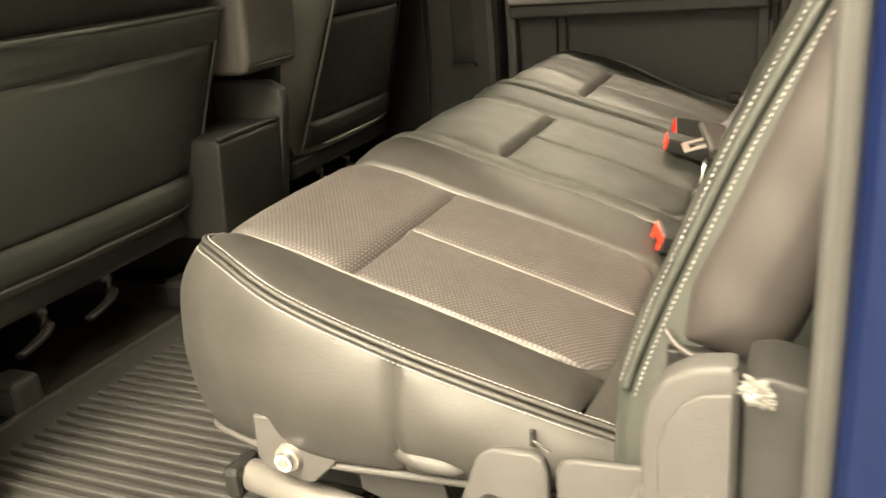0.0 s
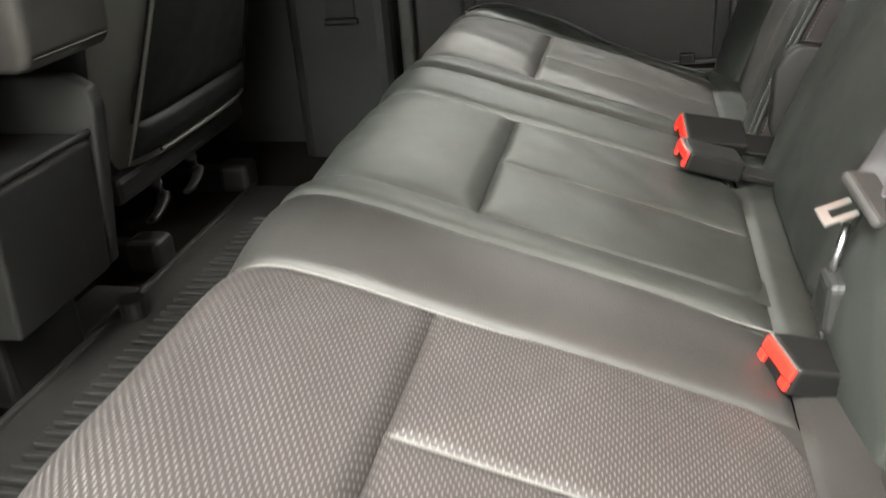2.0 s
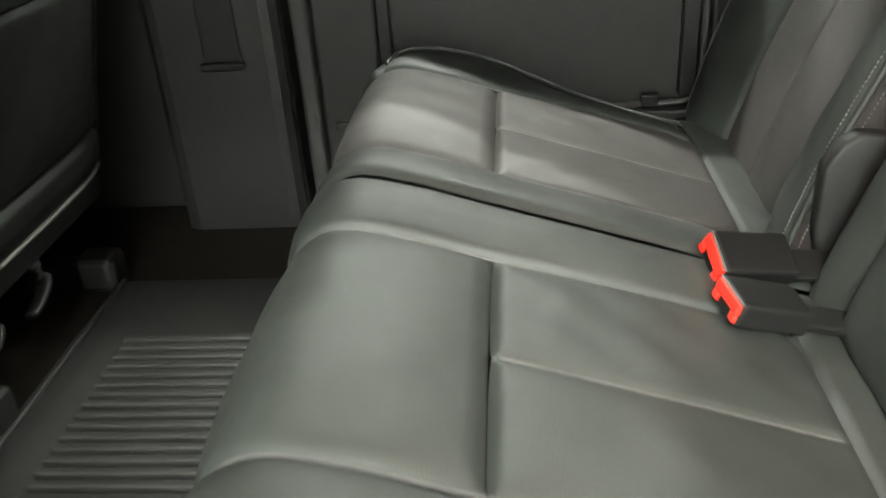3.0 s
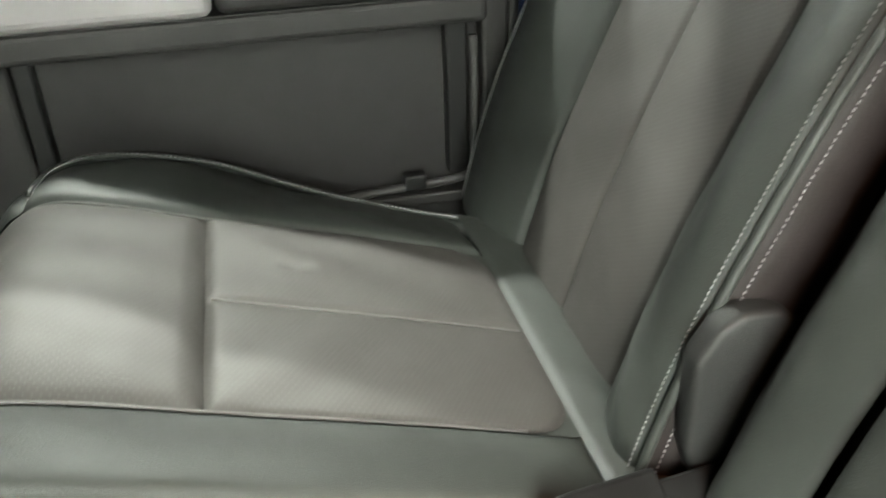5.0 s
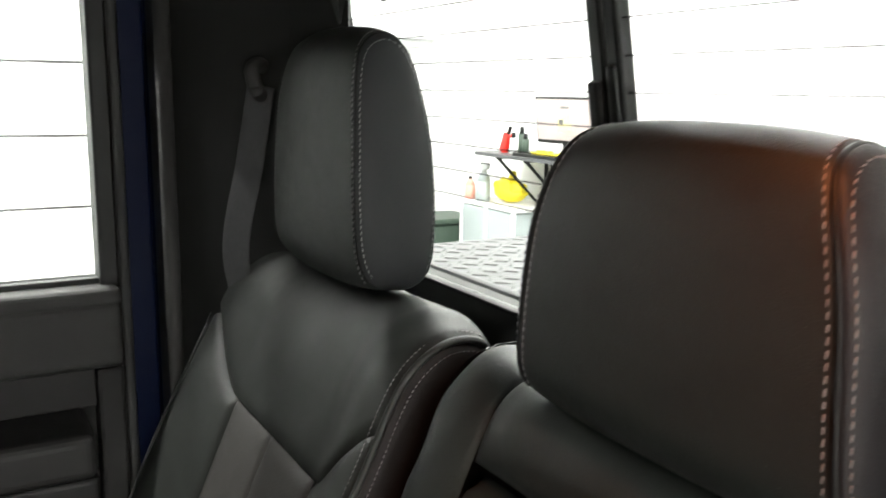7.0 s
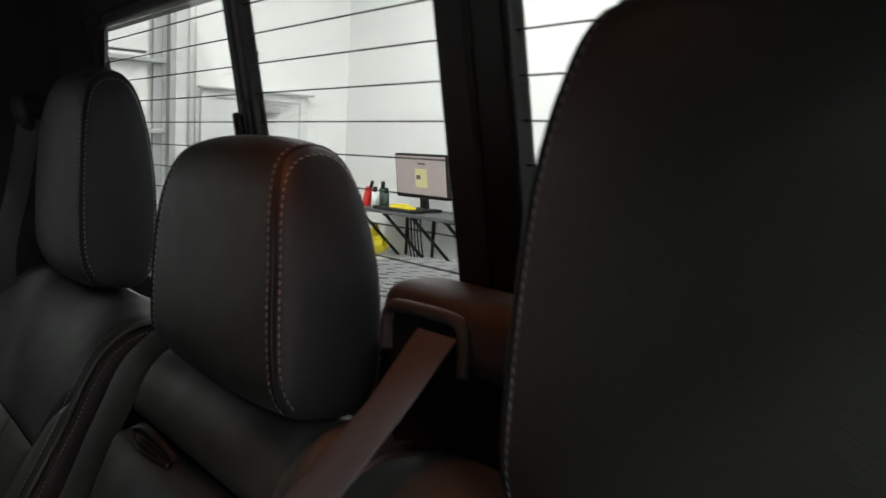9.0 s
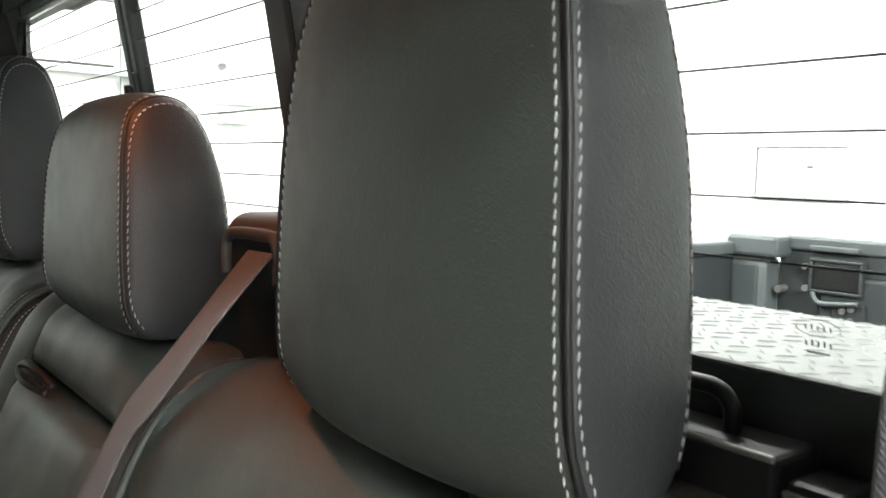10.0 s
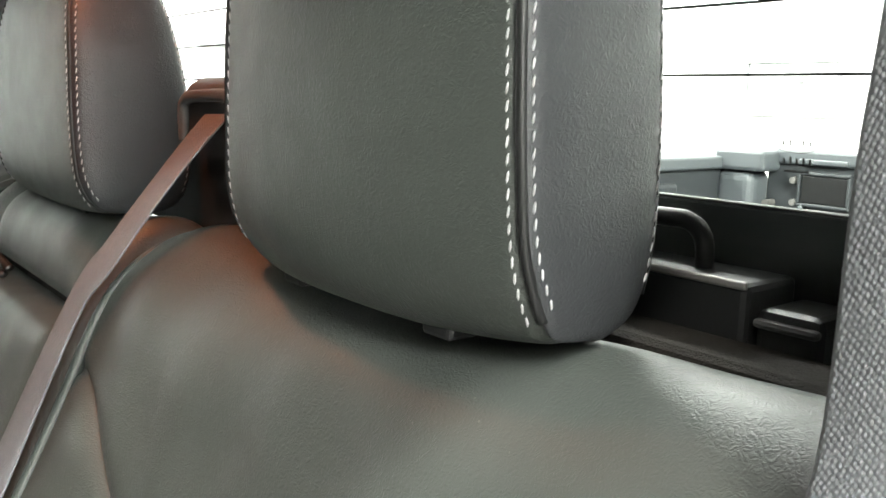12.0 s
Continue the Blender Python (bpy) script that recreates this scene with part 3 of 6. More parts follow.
def outboard_backrest(seat, x0, x1, xi0, xi1, leather, near, rest):
    """x0..x1 the whole back, xi0..xi1 its insert; near: whether x0 is the door side; rest: middle of its headrest."""
    xm = (xi0 + xi1) / 2
    face = (0, 1, 0.4)
    low_fade = 0.45 if near else 0.95
    rim = lambda u: 0.022 * ease(u) + 0.014 * np.sin(np.pi * np.clip(u, 0, 1))
    fade = lambda s: (1 - 0.6 * ease((s - 2.9) / 1.9)) * (low_fade + (1 - low_fade) * ease((s - 0.2) / 1.2))
    rim_depth = lambda s: -0.022 * fade(np.minimum(s, 4.75)) + 0.0148 * ease((s - 4.75) / 2.7)
    patch("back_insert", backrest_panel(xi0, xm, 0, 4), seat, PERF_WORN, face, puff=0.005, wid=0.03, tuck=0.0025, seam=0.004)
    patch("back_insert", backrest_panel(xm, xi1, 0, 4), seat, PERF_WORN, face, puff=0.005, wid=0.03, tuck=0.0025, seam=0.004)
    patch("back_bolster", backrest_panel(xi0, x0, 0, lambda u: 4 + 0.75 * ease(u), lambda u, v: rim(u) * fade(4.75 * v)), seat, leather, face, puff=0.004, wid=0.02)
    patch("back_bolster", backrest_panel(xi1, x1, 0, lambda u: 4 + 0.75 * ease(u), lambda u, v: rim(u) * fade(4.75 * v)), seat, leather, face, puff=0.004, wid=0.02)
    w0, w1 = (xi0 - x0) / (x1 - x0), (x1 - xi1) / (x1 - x0)

    def low(u):
        return 4 + 0.75 * (ease((w0 - u) / w0) + ease((u - 1 + w1) / w1))

    def dome(u, v):
        e = np.minimum(u * (x1 - x0), (1 - u) * (x1 - x0))
        low_v = 1 - ease(v / 0.85)
        shoulder = 0.4 * rim(np.clip(np.maximum((w0 - u) / w0, (u - 1 + w1) / w1), 0, 1))
        return shoulder * low_v + (1 - low_v) * (0.006 - 0.012 * (1 - ease(e / 0.05))) + hollow(x0 + u * (x1 - x0), low(u) + (9.8 - low(u)) * v, rest, 0.006)
    patch("head_panel", backrest_panel(x0, x1, low, 9.8, dome), seat, leather, face, puff=0.004, wid=0.03, nu=64, nv=44)
    # side walls, with a double-stitched rim
    for x, sgn in ((x0, -1), (x1, 1)):
        def wall(u, v, x=x, sgn=sgn):
            s = 9.8 * u
            y, z = back_at(s)
            y2, z2 = back_at(s + 0.02)
            n = np.sqrt((y2 - y) ** 2 + (z2 - z) ** 2) + 1e-9
            ny, nz = (z2 - z) / n, -(y2 - y) / n
            deep = rim_depth(s) + 0.110 * v * (1 - 0.75 * ease((u - 0.55) / 0.35))
            return x + sgn * (0.006 * np.sin(np.pi * v)) + 0 * u, y - ny * deep, z - nz * deep
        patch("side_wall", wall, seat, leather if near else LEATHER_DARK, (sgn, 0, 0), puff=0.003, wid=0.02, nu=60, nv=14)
        s = np.linspace(1.3 if near else 0.2, 8.2, 300)
        y, z = back_at(s)
        y2, z2 = back_at(s + 0.02)
        n = np.sqrt((y2 - y) ** 2 + (z2 - z) ** 2)
        ny, nz = (z2 - z) / n, -(y2 - y) / n
        rimd = rim_depth(s)
        for inset, deep in () if (near and sgn > 0) else ((0.008, rimd - 0.006), (-0.006, rimd + 0.009)):
            stitching("rim_stitching", np.stack([x - sgn * inset + 0 * s, y - ny * deep, z - nz * deep], -1), seat, "pale double stitching along the edge", r=0.00050)
        welt = np.stack([x + 0 * s, y - ny * rimd, z - nz * rimd], -1)[::8]
        tube("rim_welt", welt, 0.004, leather, seat, n=160, sides=8)


def middle_backrest(seat, x0, x1, xi0, xi1, leather):
    face = (0, 1, 0.4)
    rim = lambda u, v: 0.007 * np.sin(np.pi * u) * (1 - 0.5 * v) - 0.022 * ease((u - 0.45) / 0.55) ** 1.5
    sunk = lambda u, v: rim(u, v) - 0.024 * ease((v - 0.5) / 0.2) * ease((u - 0.15) / 0.85)
    patch("middle_back_side", backrest_panel(xi0, x0, 0, 9.8, sunk), seat, leather, face, puff=0.004, wid=0.02, tuck=0.002, seam=0.004, nv=60)
    patch("middle_back_side", backrest_panel(xi1, x1, 0, 9.8, rim), seat, leather, face, puff=0.004, wid=0.02, tuck=0.002, seam=0.004, nv=60)
    arm = patch("folding_armrest", backrest_panel(xi0, xi1, 0.2, 5.0, lambda u, v: 0.004 + 0 * u), seat, leather, face, puff=0.012, wid=0.03, tuck=0.022, seam=0.009, label="folded-up armrest panel with a pull loop")
    dome = lambda u, v: (0.012 * np.sin(np.pi * np.clip(v * 2.0, 0, 1)) - 0.006 * ease((v - 0.2) / 0.3)) * (0.35 + 0.65 * ease(np.minimum(u, 1 - u) / 0.18))
    patch("middle_head_roll", backrest_panel(xi0, xi1, 5.1, 9.8, dome), seat, leather, face, puff=0.005, wid=0.03, tuck=0.004, seam=0.005, nv=50)
    for x, sgn in ((x0, -1), (x1, 1)):
        def wall(u, v, x=x, sgn=sgn):
            s = 9.8 * u
            y, z = back_at(s)
            return x + 0 * u, y - 0.014 - 0.085 * v * (1 - 0.8 * ease((u - 0.5) / 0.4)), z - 0.006
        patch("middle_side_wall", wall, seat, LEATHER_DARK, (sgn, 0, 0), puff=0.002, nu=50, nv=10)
    # added dark sheet that stops light leaking through the gap under the roll
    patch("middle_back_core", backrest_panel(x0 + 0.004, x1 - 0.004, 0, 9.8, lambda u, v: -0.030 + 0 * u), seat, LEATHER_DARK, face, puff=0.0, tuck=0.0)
    # pull loop lying folded at the armrest's top edge
    coil = [(0.726, -0.146, 0.782), (0.748, -0.139, 0.793), (0.770, -0.136, 0.796), (0.783, -0.133, 0.792), (0.775, -0.131, 0.786), (0.752, -0.132, 0.782), (0.728, -0.142, 0.777)]
    tube("pull_loop", coil, 0.0038, BLACK, arm, "black pull loop", n=110, sides=10, flat=0.75)
    inner = [(0.734, -0.142, 0.783), (0.754, -0.135, 0.790), (0.770, -0.132, 0.791), (0.758, -0.131, 0.788), (0.738, -0.138, 0.782)]
    tube("pull_loop_fold", inner, 0.0028, BLACK, arm, "black inner fold of the loop", n=70, sides=10, flat=0.7)


def seat_frame(seat, x0, x1):
    box("seat_base", x0 + 0.05, x1 - 0.03, 0.06, 0.47, 0.13, 0.262, BLACK, seat, bevel=0.01)
    box("rear_tray", x0 + 0.03, x1 - 0.03, -0.30, 0.03, 0.11, 0.262, BLACK, seat, bevel=0.01)
    box("back_shell", x0 + 0.03, x1 - 0.03, -0.315, -0.20, 0.25, 0.70, BLACK, seat, bevel=0.02)


bench = thing("rear_bench_seat", (0.45, 0.25, 0.10), "two-place black leather truck bench with perforated centre and pale stitching", "seat")
outboard_cushion(bench, False, 0.096, 0.400, 0.520, LEATHER_NEAR, PERF)
middle_cushion(bench, 0.520, 0.592, 0.888, 0.980, LEATHER)
outboard_backrest(bench, -0.035, 0.553, 0.120, 0.365, LEATHER, True, 0.2905)
middle_backrest(bench, 0.580, 1.010, 0.622, 0.915, LEATHER)


def door_side_pad(seat, x0):
    """Plump brown-black pad on the backrest's door side, ending in a piped edge above the hinge."""
    def f(u, v):
        s = 1.92 + 4.4 * u
        y, z = back_at(s)
        y2, z2 = back_at(s + 0.02)
        n = np.sqrt((y2 - y) ** 2 + (z2 - z) ** 2) + 1e-9
        deep = -0.010 + 0.089 * v + 0.020 * (1 - ease(u / 0.10)) * (0.5 - v)
        return x0 - 0.002 + 0 * u, y - deep * (z2 - z) / n, z + deep * (y2 - y) / n
    patch("side_pad", f, seat, LEATHER_WARM, (-1, 0, 0), puff=0.026, wid=0.020, tuck=0.004, nu=60, nv=26, label="plump brown-black side pad")
    tube("pad_piping", [(x0 - 0.012, -0.010, 0.424), (x0 - 0.020, -0.022, 0.414), (x0 - 0.024, -0.044, 0.404)], 0.0028, LEATHER_WARM, seat, "piped edge below the pad", n=30, sides=8)


door_side_pad(bench, -0.035)
seat_frame(bench, 0.0, 1.0)

single = thing("rear_single_seat", (1.25, 0.25, 0.10), "single black leather truck seat with pale stitched edges", "seat")
outboard_cushion(single, True, 0.098, 0.390, 0.485, LEATHER, PERF_WORN)
outboard_backrest(single, 1.036, 1.556, 1.138, 1.392, LEATHER, False, 1.287)
seat_frame(single, 1.0, 1.48)


def headrest(x, y, z, w, h, d, label, crown=0.015, bulge=0.7):
    """Padded head restraint on two posts: a crowned cover between two domed side panels."""
    t = thing("headrest", (x, y, z), label, "headrest", "rear headrests")
    prof = pad([(0.02, 0.0), (0.32, 0.02), (0.47, 0.12), (0.50, 0.30), (0.485, 0.55), (0.44, 0.78), (0.33, 0.93), (0.12, 0.995), (-0.12, 0.99), (-0.28, 0.90), (-0.39, 0.70), (-0.455, 0.45), (-0.45, 0.2), (-0.36, 0.05), (-0.18, 0.0), (0.02, 0.0)])
    prof[0], prof[-1] = prof[-3], prof[2]
    n = 96
    P = spline(prof, np.linspace(0, 15, n, endpoint=False))
    c = np.array([0.0, 0.45])

    def wide(zz):
        return 1.05 - 0.14 * zz - 0.18 * np.clip((zz - 0.5) / 0.5, 0, 1) ** 2 - 0.03 * np.clip((0.12 - zz) / 0.12, 0, 1) ** 2

    def ring(xn, sc, dx=0.0):
        q = c + (P - c) * sc
        back = crown * abs(xn) ** 2.2 * np.clip(q[:, 0] * 2.2 + 0.2, 0, 1)
        return np.stack([x + xn * w / 2 * wide(q[:, 1]) + dx, y + q[:, 0] * d - back, z + q[:, 1] * h], -1)
    us = np.concatenate([np.linspace(-1, -0.93, 6), np.linspace(-0.92, 0.92, 25), np.linspace(0.93, 1, 6)])
    rings = []
    for u in us:
        g = np.exp(-(((1 - abs(u)) / 0.022) ** 2))
        rings.append(ring(u, 1.0 - 0.05 * abs(u) ** 3 - 0.030 * g))
    m = len(us)
    verts = np.concatenate(rings)
    faces = [(i * n + j, i * n + (j + 1) % n, (i + 1) * n + (j + 1) % n, (i + 1) * n + j) for i in range(m - 1) for j in range(n)]
    from_arrays("cover", verts, faces, LEATHER, t)
    for sgn in (-1, 1):
        sc = np.array([0.920, 0.935, 0.940, 0.935, 0.92, 0.88, 0.80, 0.66, 0.48, 0.28, 0.10, 0.0])
        dx = np.array([0.0, 0.0022, 0.0045, 0.007, 0.0095, 0.013, 0.0165, 0.0195, 0.0215, 0.0225, 0.023, 0.023]) * bulge
        vs, fs = [], []
        for k, (s, e) in enumerate(zip(sc, dx)):
            vs.append(ring(sgn, s, sgn * e))
        vs = np.concatenate(vs)
        for i in range(len(sc) - 1):
            for j in range(n):
                q = (i * n + j, i * n + (j + 1) % n, (i + 1) * n + (j + 1) % n, (i + 1) * n + j)
                fs.append(q if sgn > 0 else q[::-1])
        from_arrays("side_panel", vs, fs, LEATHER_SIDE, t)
        closed = lambda r: r[P[:, 1] > 0.032]
        # black tube laid along the seam as the groove's shade
        tube("groove_shade", closed(ring(sgn, 0.932, sgn * 0.0010))[::3], 0.0023, BLACK, t, "black tube for the shade in the seam groove", n=200, sides=6)
        stitching("edge_stitching", closed(ring(sgn * 0.966, 1.0 - 0.05 * 0.966**3 + 0.002)), t, "pale stitched seam", pitch=0.0058, length=0.0045, r=0.00050, slant=0.00045, center=(x, y, z + 0.45 * h))
        stitching("edge_stitching", closed(ring(sgn, 0.890, sgn * (0.0123 * bulge + 0.0006))), t, "pale stitched seam", pitch=0.0058, length=0.0045, r=0.00050, slant=0.00045, center=(x, y, z + 0.45 * h))
    for px in (-0.058, 0.058):
        bm = bmesh.new()
        rod(bm, (x + px, y - 0.01, z - 0.06), (x + px, y - 0.01, z + 0.03), 0.007)
        part("post", bm, BLACK, t, "black steel post", smooth=True)
        b2 = block(bmesh.new(), x + px - 0.02, x + px + 0.02, y - 0.022, y + 0.016, z - 0.030, z - 0.014, 0.005)
        part("post_sleeve", b2, BLACK, t, "black post sleeve")
        b3 = block(bmesh.new(), x + px - 0.009, x + px + 0.009, y + 0.006, y + 0.022, z - 0.001, z + 0.006, 0.002)
        part("release_tab", b3, BLACK, t, "black release tab")
    return t


headrest(0.2905, -0.220, 0.834, 0.219, 0.269, 0.092, "tall black leather headrest above the bench by the open door", 0.013, 0.32)
headrest(0.739, -0.214, 0.831, 0.237, 0.201, 0.096, "low black leather headrest over the bench's middle place", 0.002, 0.60)
headrest(1.287, -0.229, 0.837, 0.240, 0.276, 0.104, "tall black leather headrest on the single seat", 0.006, 0.4)

# ---------------------------------------------------------------- belts and buckles


def buckle(x, y, z, rx, ry, rz, label, L, T):
    """x, y, z: middle of its front; the body runs back by L."""
    t = thing("seat_belt_buckle", (x, y, z), label, "buckle", "rear belt buckles")
    m = pose(x, y, z, rx, ry, rz)
    h = T / 2
    part("housing", block(bmesh.new(), -0.025, 0.025, -L, 0.0, -h, h, 0.0045, 3, m), BLACK, t)
    bm = block(bmesh.new(), -0.0225, 0.0225, -0.006, 0.0035, -h * 0.1, h - 0.0025, 0.002, 2, m)
    part("release_button", bm, RED, t, "red release button")
    for a0, a1 in ((-0.0225, -0.0125), (0.0125, 0.0225)):
        part("button_wing", block(bmesh.new(), a0, a1, -0.006, 0.003, 0.003 - h, -h * 0.1 - 0.0003, 0.0015, 2, m), RED, t, "red button wing")
    part("button_edge", block(bmesh.new(), -0.0235, 0.0235, -0.001, 0.0015, h - 0.0022, h - 0.0008, 0.0004, 1, m), STEEL, t, "thin bright edge strip")
    part("stalk", block(bmesh.new(), -0.018, 0.018, -L - 0.075, -L + 0.004, -h * 0.5 - 0.004, -h * 0.5 + 0.004, 0.002, 1, m), BLACK, t, "black buckle stalk")
    return t


buckle(0.453, 0.083, 0.317, 18, -9, 20, "black seat-belt buckle with red button lying on the bench", 0.066, 0.028)
buckle(0.871, 0.142, 0.345, 18, -5, 11, "black seat-belt buckle with red button between two cushions", 0.074, 0.026)
buckle(0.946, 0.140, 0.346, 15, -30, 10, "black seat-belt buckle with red button lying beside its twin", 0.085, 0.030)

# centre lap and shoulder belt
centre = thing("centre_seat_belt", (0.53, -0.24, 0.91), "grey shoulder belt coming from a guide on the rear shelf", "seat belt")
ribbon("strap", [(0.530, -0.262, 0.926), (0.525, -0.238, 0.911), (0.523, -0.200, 0.870), (0.540, -0.168, 0.820), (0.559, -0.150, 0.785), (0.568, -0.102, 0.680), (0.572, -0.052, 0.57), (0.560, -0.008, 0.48), (0.535, 0.004, 0.447), (0.508, 0.012, 0.440)],
       [(0.9, -0.2, 0.15)] * 3 + [(0.95, -0.15, 0.15)] * 2 + [(1, 0.0, 0.05)] * 3 + [(0.6, 0.5, 0.2)] * 2, 0.042, 0.0022, BELT, centre)
bm = block(bmesh.new(), 0.452, 0.600, -0.300, -0.240, 0.888, 0.938, 0.018, 4)
part("guide_housing", bm, PLASTIC_GREY, centre, "grey belt guide housing", smooth=True)
# added black block: closes a bright gap, stands for the dark below the guide
part("guide_gap_block", block(bmesh.new(), 0.470, 0.665, -0.310, -0.262, 0.780, 0.889, 0.006, 2), BLACK, centre, "black block filling the dark space under the guide")
tube("guide_bezel", [(0.578, -0.237, 0.892), (0.579, -0.237, 0.912), (0.574, -0.237, 0.921), (0.560, -0.237, 0.924), (0.512, -0.237, 0.925), (0.499, -0.237, 0.922), (0.494, -0.237, 0.912), (0.494, -0.237, 0.892)], 0.0045, PLASTIC_GREY, centre, "rounded slotted bezel", n=80)
part("slot", block(bmesh.new(), 0.500, 0.573, -0.2405, -0.2385, 0.884, 0.920, 0), BLACK, centre, "black belt slot")
m = pose(0.508, 0.016, 0.438, 20, -35, 30)
part("tongue", block(bmesh.new(), -0.026, 0.026, -0.020, 0.020, -0.005, 0.005, 0.004, 2, m), PLASTIC_GREY, centre, "grey belt tongue")
bm = bmesh.new()
for q in (-0.006, 0.006):
    block(bm, q - 0.0028, q + 0.0028, 0.016, 0.040, -0.0015, 0.0015, 0.001, 1, m @ pose(0, 0, 0, -35))
block(bm, -0.0088, 0.0088, 0.037, 0.046, -0.0016, 0.0016, 0.001, 1, m @ pose(0, 0, 0, -35))
part("tongue_plate", bm, STEEL, centre, "steel tongue plate")
part("anchor_link", rod(bmesh.new(), (0.520, 0.030, 0.412), (0.512, 0.038, 0.366), 0.004, 10), CHROME, centre, "chrome anchor link", smooth=True)
part("anchor_eye", rod(bmesh.new(), (0.507, 0.036, 0.324), (0.502, 0.030, 0.300), 0.008, 12), CHROME, centre, "chrome anchor eye", smooth=True)
part("anchor_cover", block(bmesh.new(), 0.484, 0.526, 0.018, 0.046, 0.322, 0.372, 0.008, 3), PLASTIC, centre, "dark anchor cover")

near_belt = thing("door_side_seat_belt", (0.05, -0.2, 0.84), "grey woven shoulder belt hanging beside the headrest", "seat belt")
ribbon("strap", [(-0.075, -0.290, 1.190), (-0.005, -0.235, 1.090), (0.036, -0.196, 1.005), (0.042, -0.183, 0.930), (0.043, -0.180, 0.850), (0.041, -0.158, 0.765), (-0.020, -0.170, 0.700), (-0.062, -0.215, 0.640), (-0.07, -0.24, 0.55)],
       [(0.9, 0.2, 0.5)] + [(1, 0.05, 0.3)] + [(1, 0.0, 0.02)] * 3 + [(1, 0.1, 0.1)] + [(0.7, 0.6, 0.2)] * 3, 0.047, 0.0022, BELT, near_belt)
part("d_ring", block(bmesh.new(), -0.105, -0.045, -0.315, -0.275, 1.175, 1.215, 0.010, 3), PLASTIC, near_belt, "dark belt ring")

far_belt = thing("far_seat_belt", (1.46, -0.18, 1.05), "grey shoulder belt, coloured for its shade, hanging from its ring on the pillar", "seat belt")
ribbon("strap", [(1.462, -0.190, 1.050), (1.474, -0.176, 0.95), (1.492, -0.160, 0.83), (1.520, -0.190, 0.70), (1.54, -0.22, 0.50)], [(0.85, 0.5, 0)] * 5, 0.046, 0.002, BELT_SHADED, far_belt)
tube("d_ring", [(1.430, -0.172, 1.046), (1.436, -0.170, 1.068), (1.462, -0.188, 1.076), (1.490, -0.208, 1.066), (1.492, -0.210, 1.046), (1.462, -0.190, 1.038), (1.430, -0.172, 1.046)], 0.0095, PLASTIC_GREY, far_belt, "grey belt ring", n=70)

# ---------------------------------------------------------------- cab shell
FLOOR_Z = 0.085
tagged(box("floor", -0.16, 1.66, -0.40, 2.30, 0.02, FLOOR_Z, CARPET, bevel=0), "worn brown carpet on the cab floor", "floor", kind="structure")


def rear_wall():
    """Rear cab wall below and round the back window."""
    bm = bmesh.new()
    block(bm, -0.16, 1.66, -0.42, -0.365, 0.02, 0.800, 0.0)
    block(bm, -0.16, -0.06, -0.42, -0.290, 0.800, 1.30, 0.0)
    block(bm, -0.06, 1.66, -0.30, -0.243, 1.188, 1.30, 0.0)
    ob = part("wall_rear", bm, PLASTIC)
    return tagged(ob, "dark trimmed rear wall of the truck cab", "wall", kind="structure")


rear_wall()
lean_y = lambda z: -0.315 + (z - 0.85) * 0.185


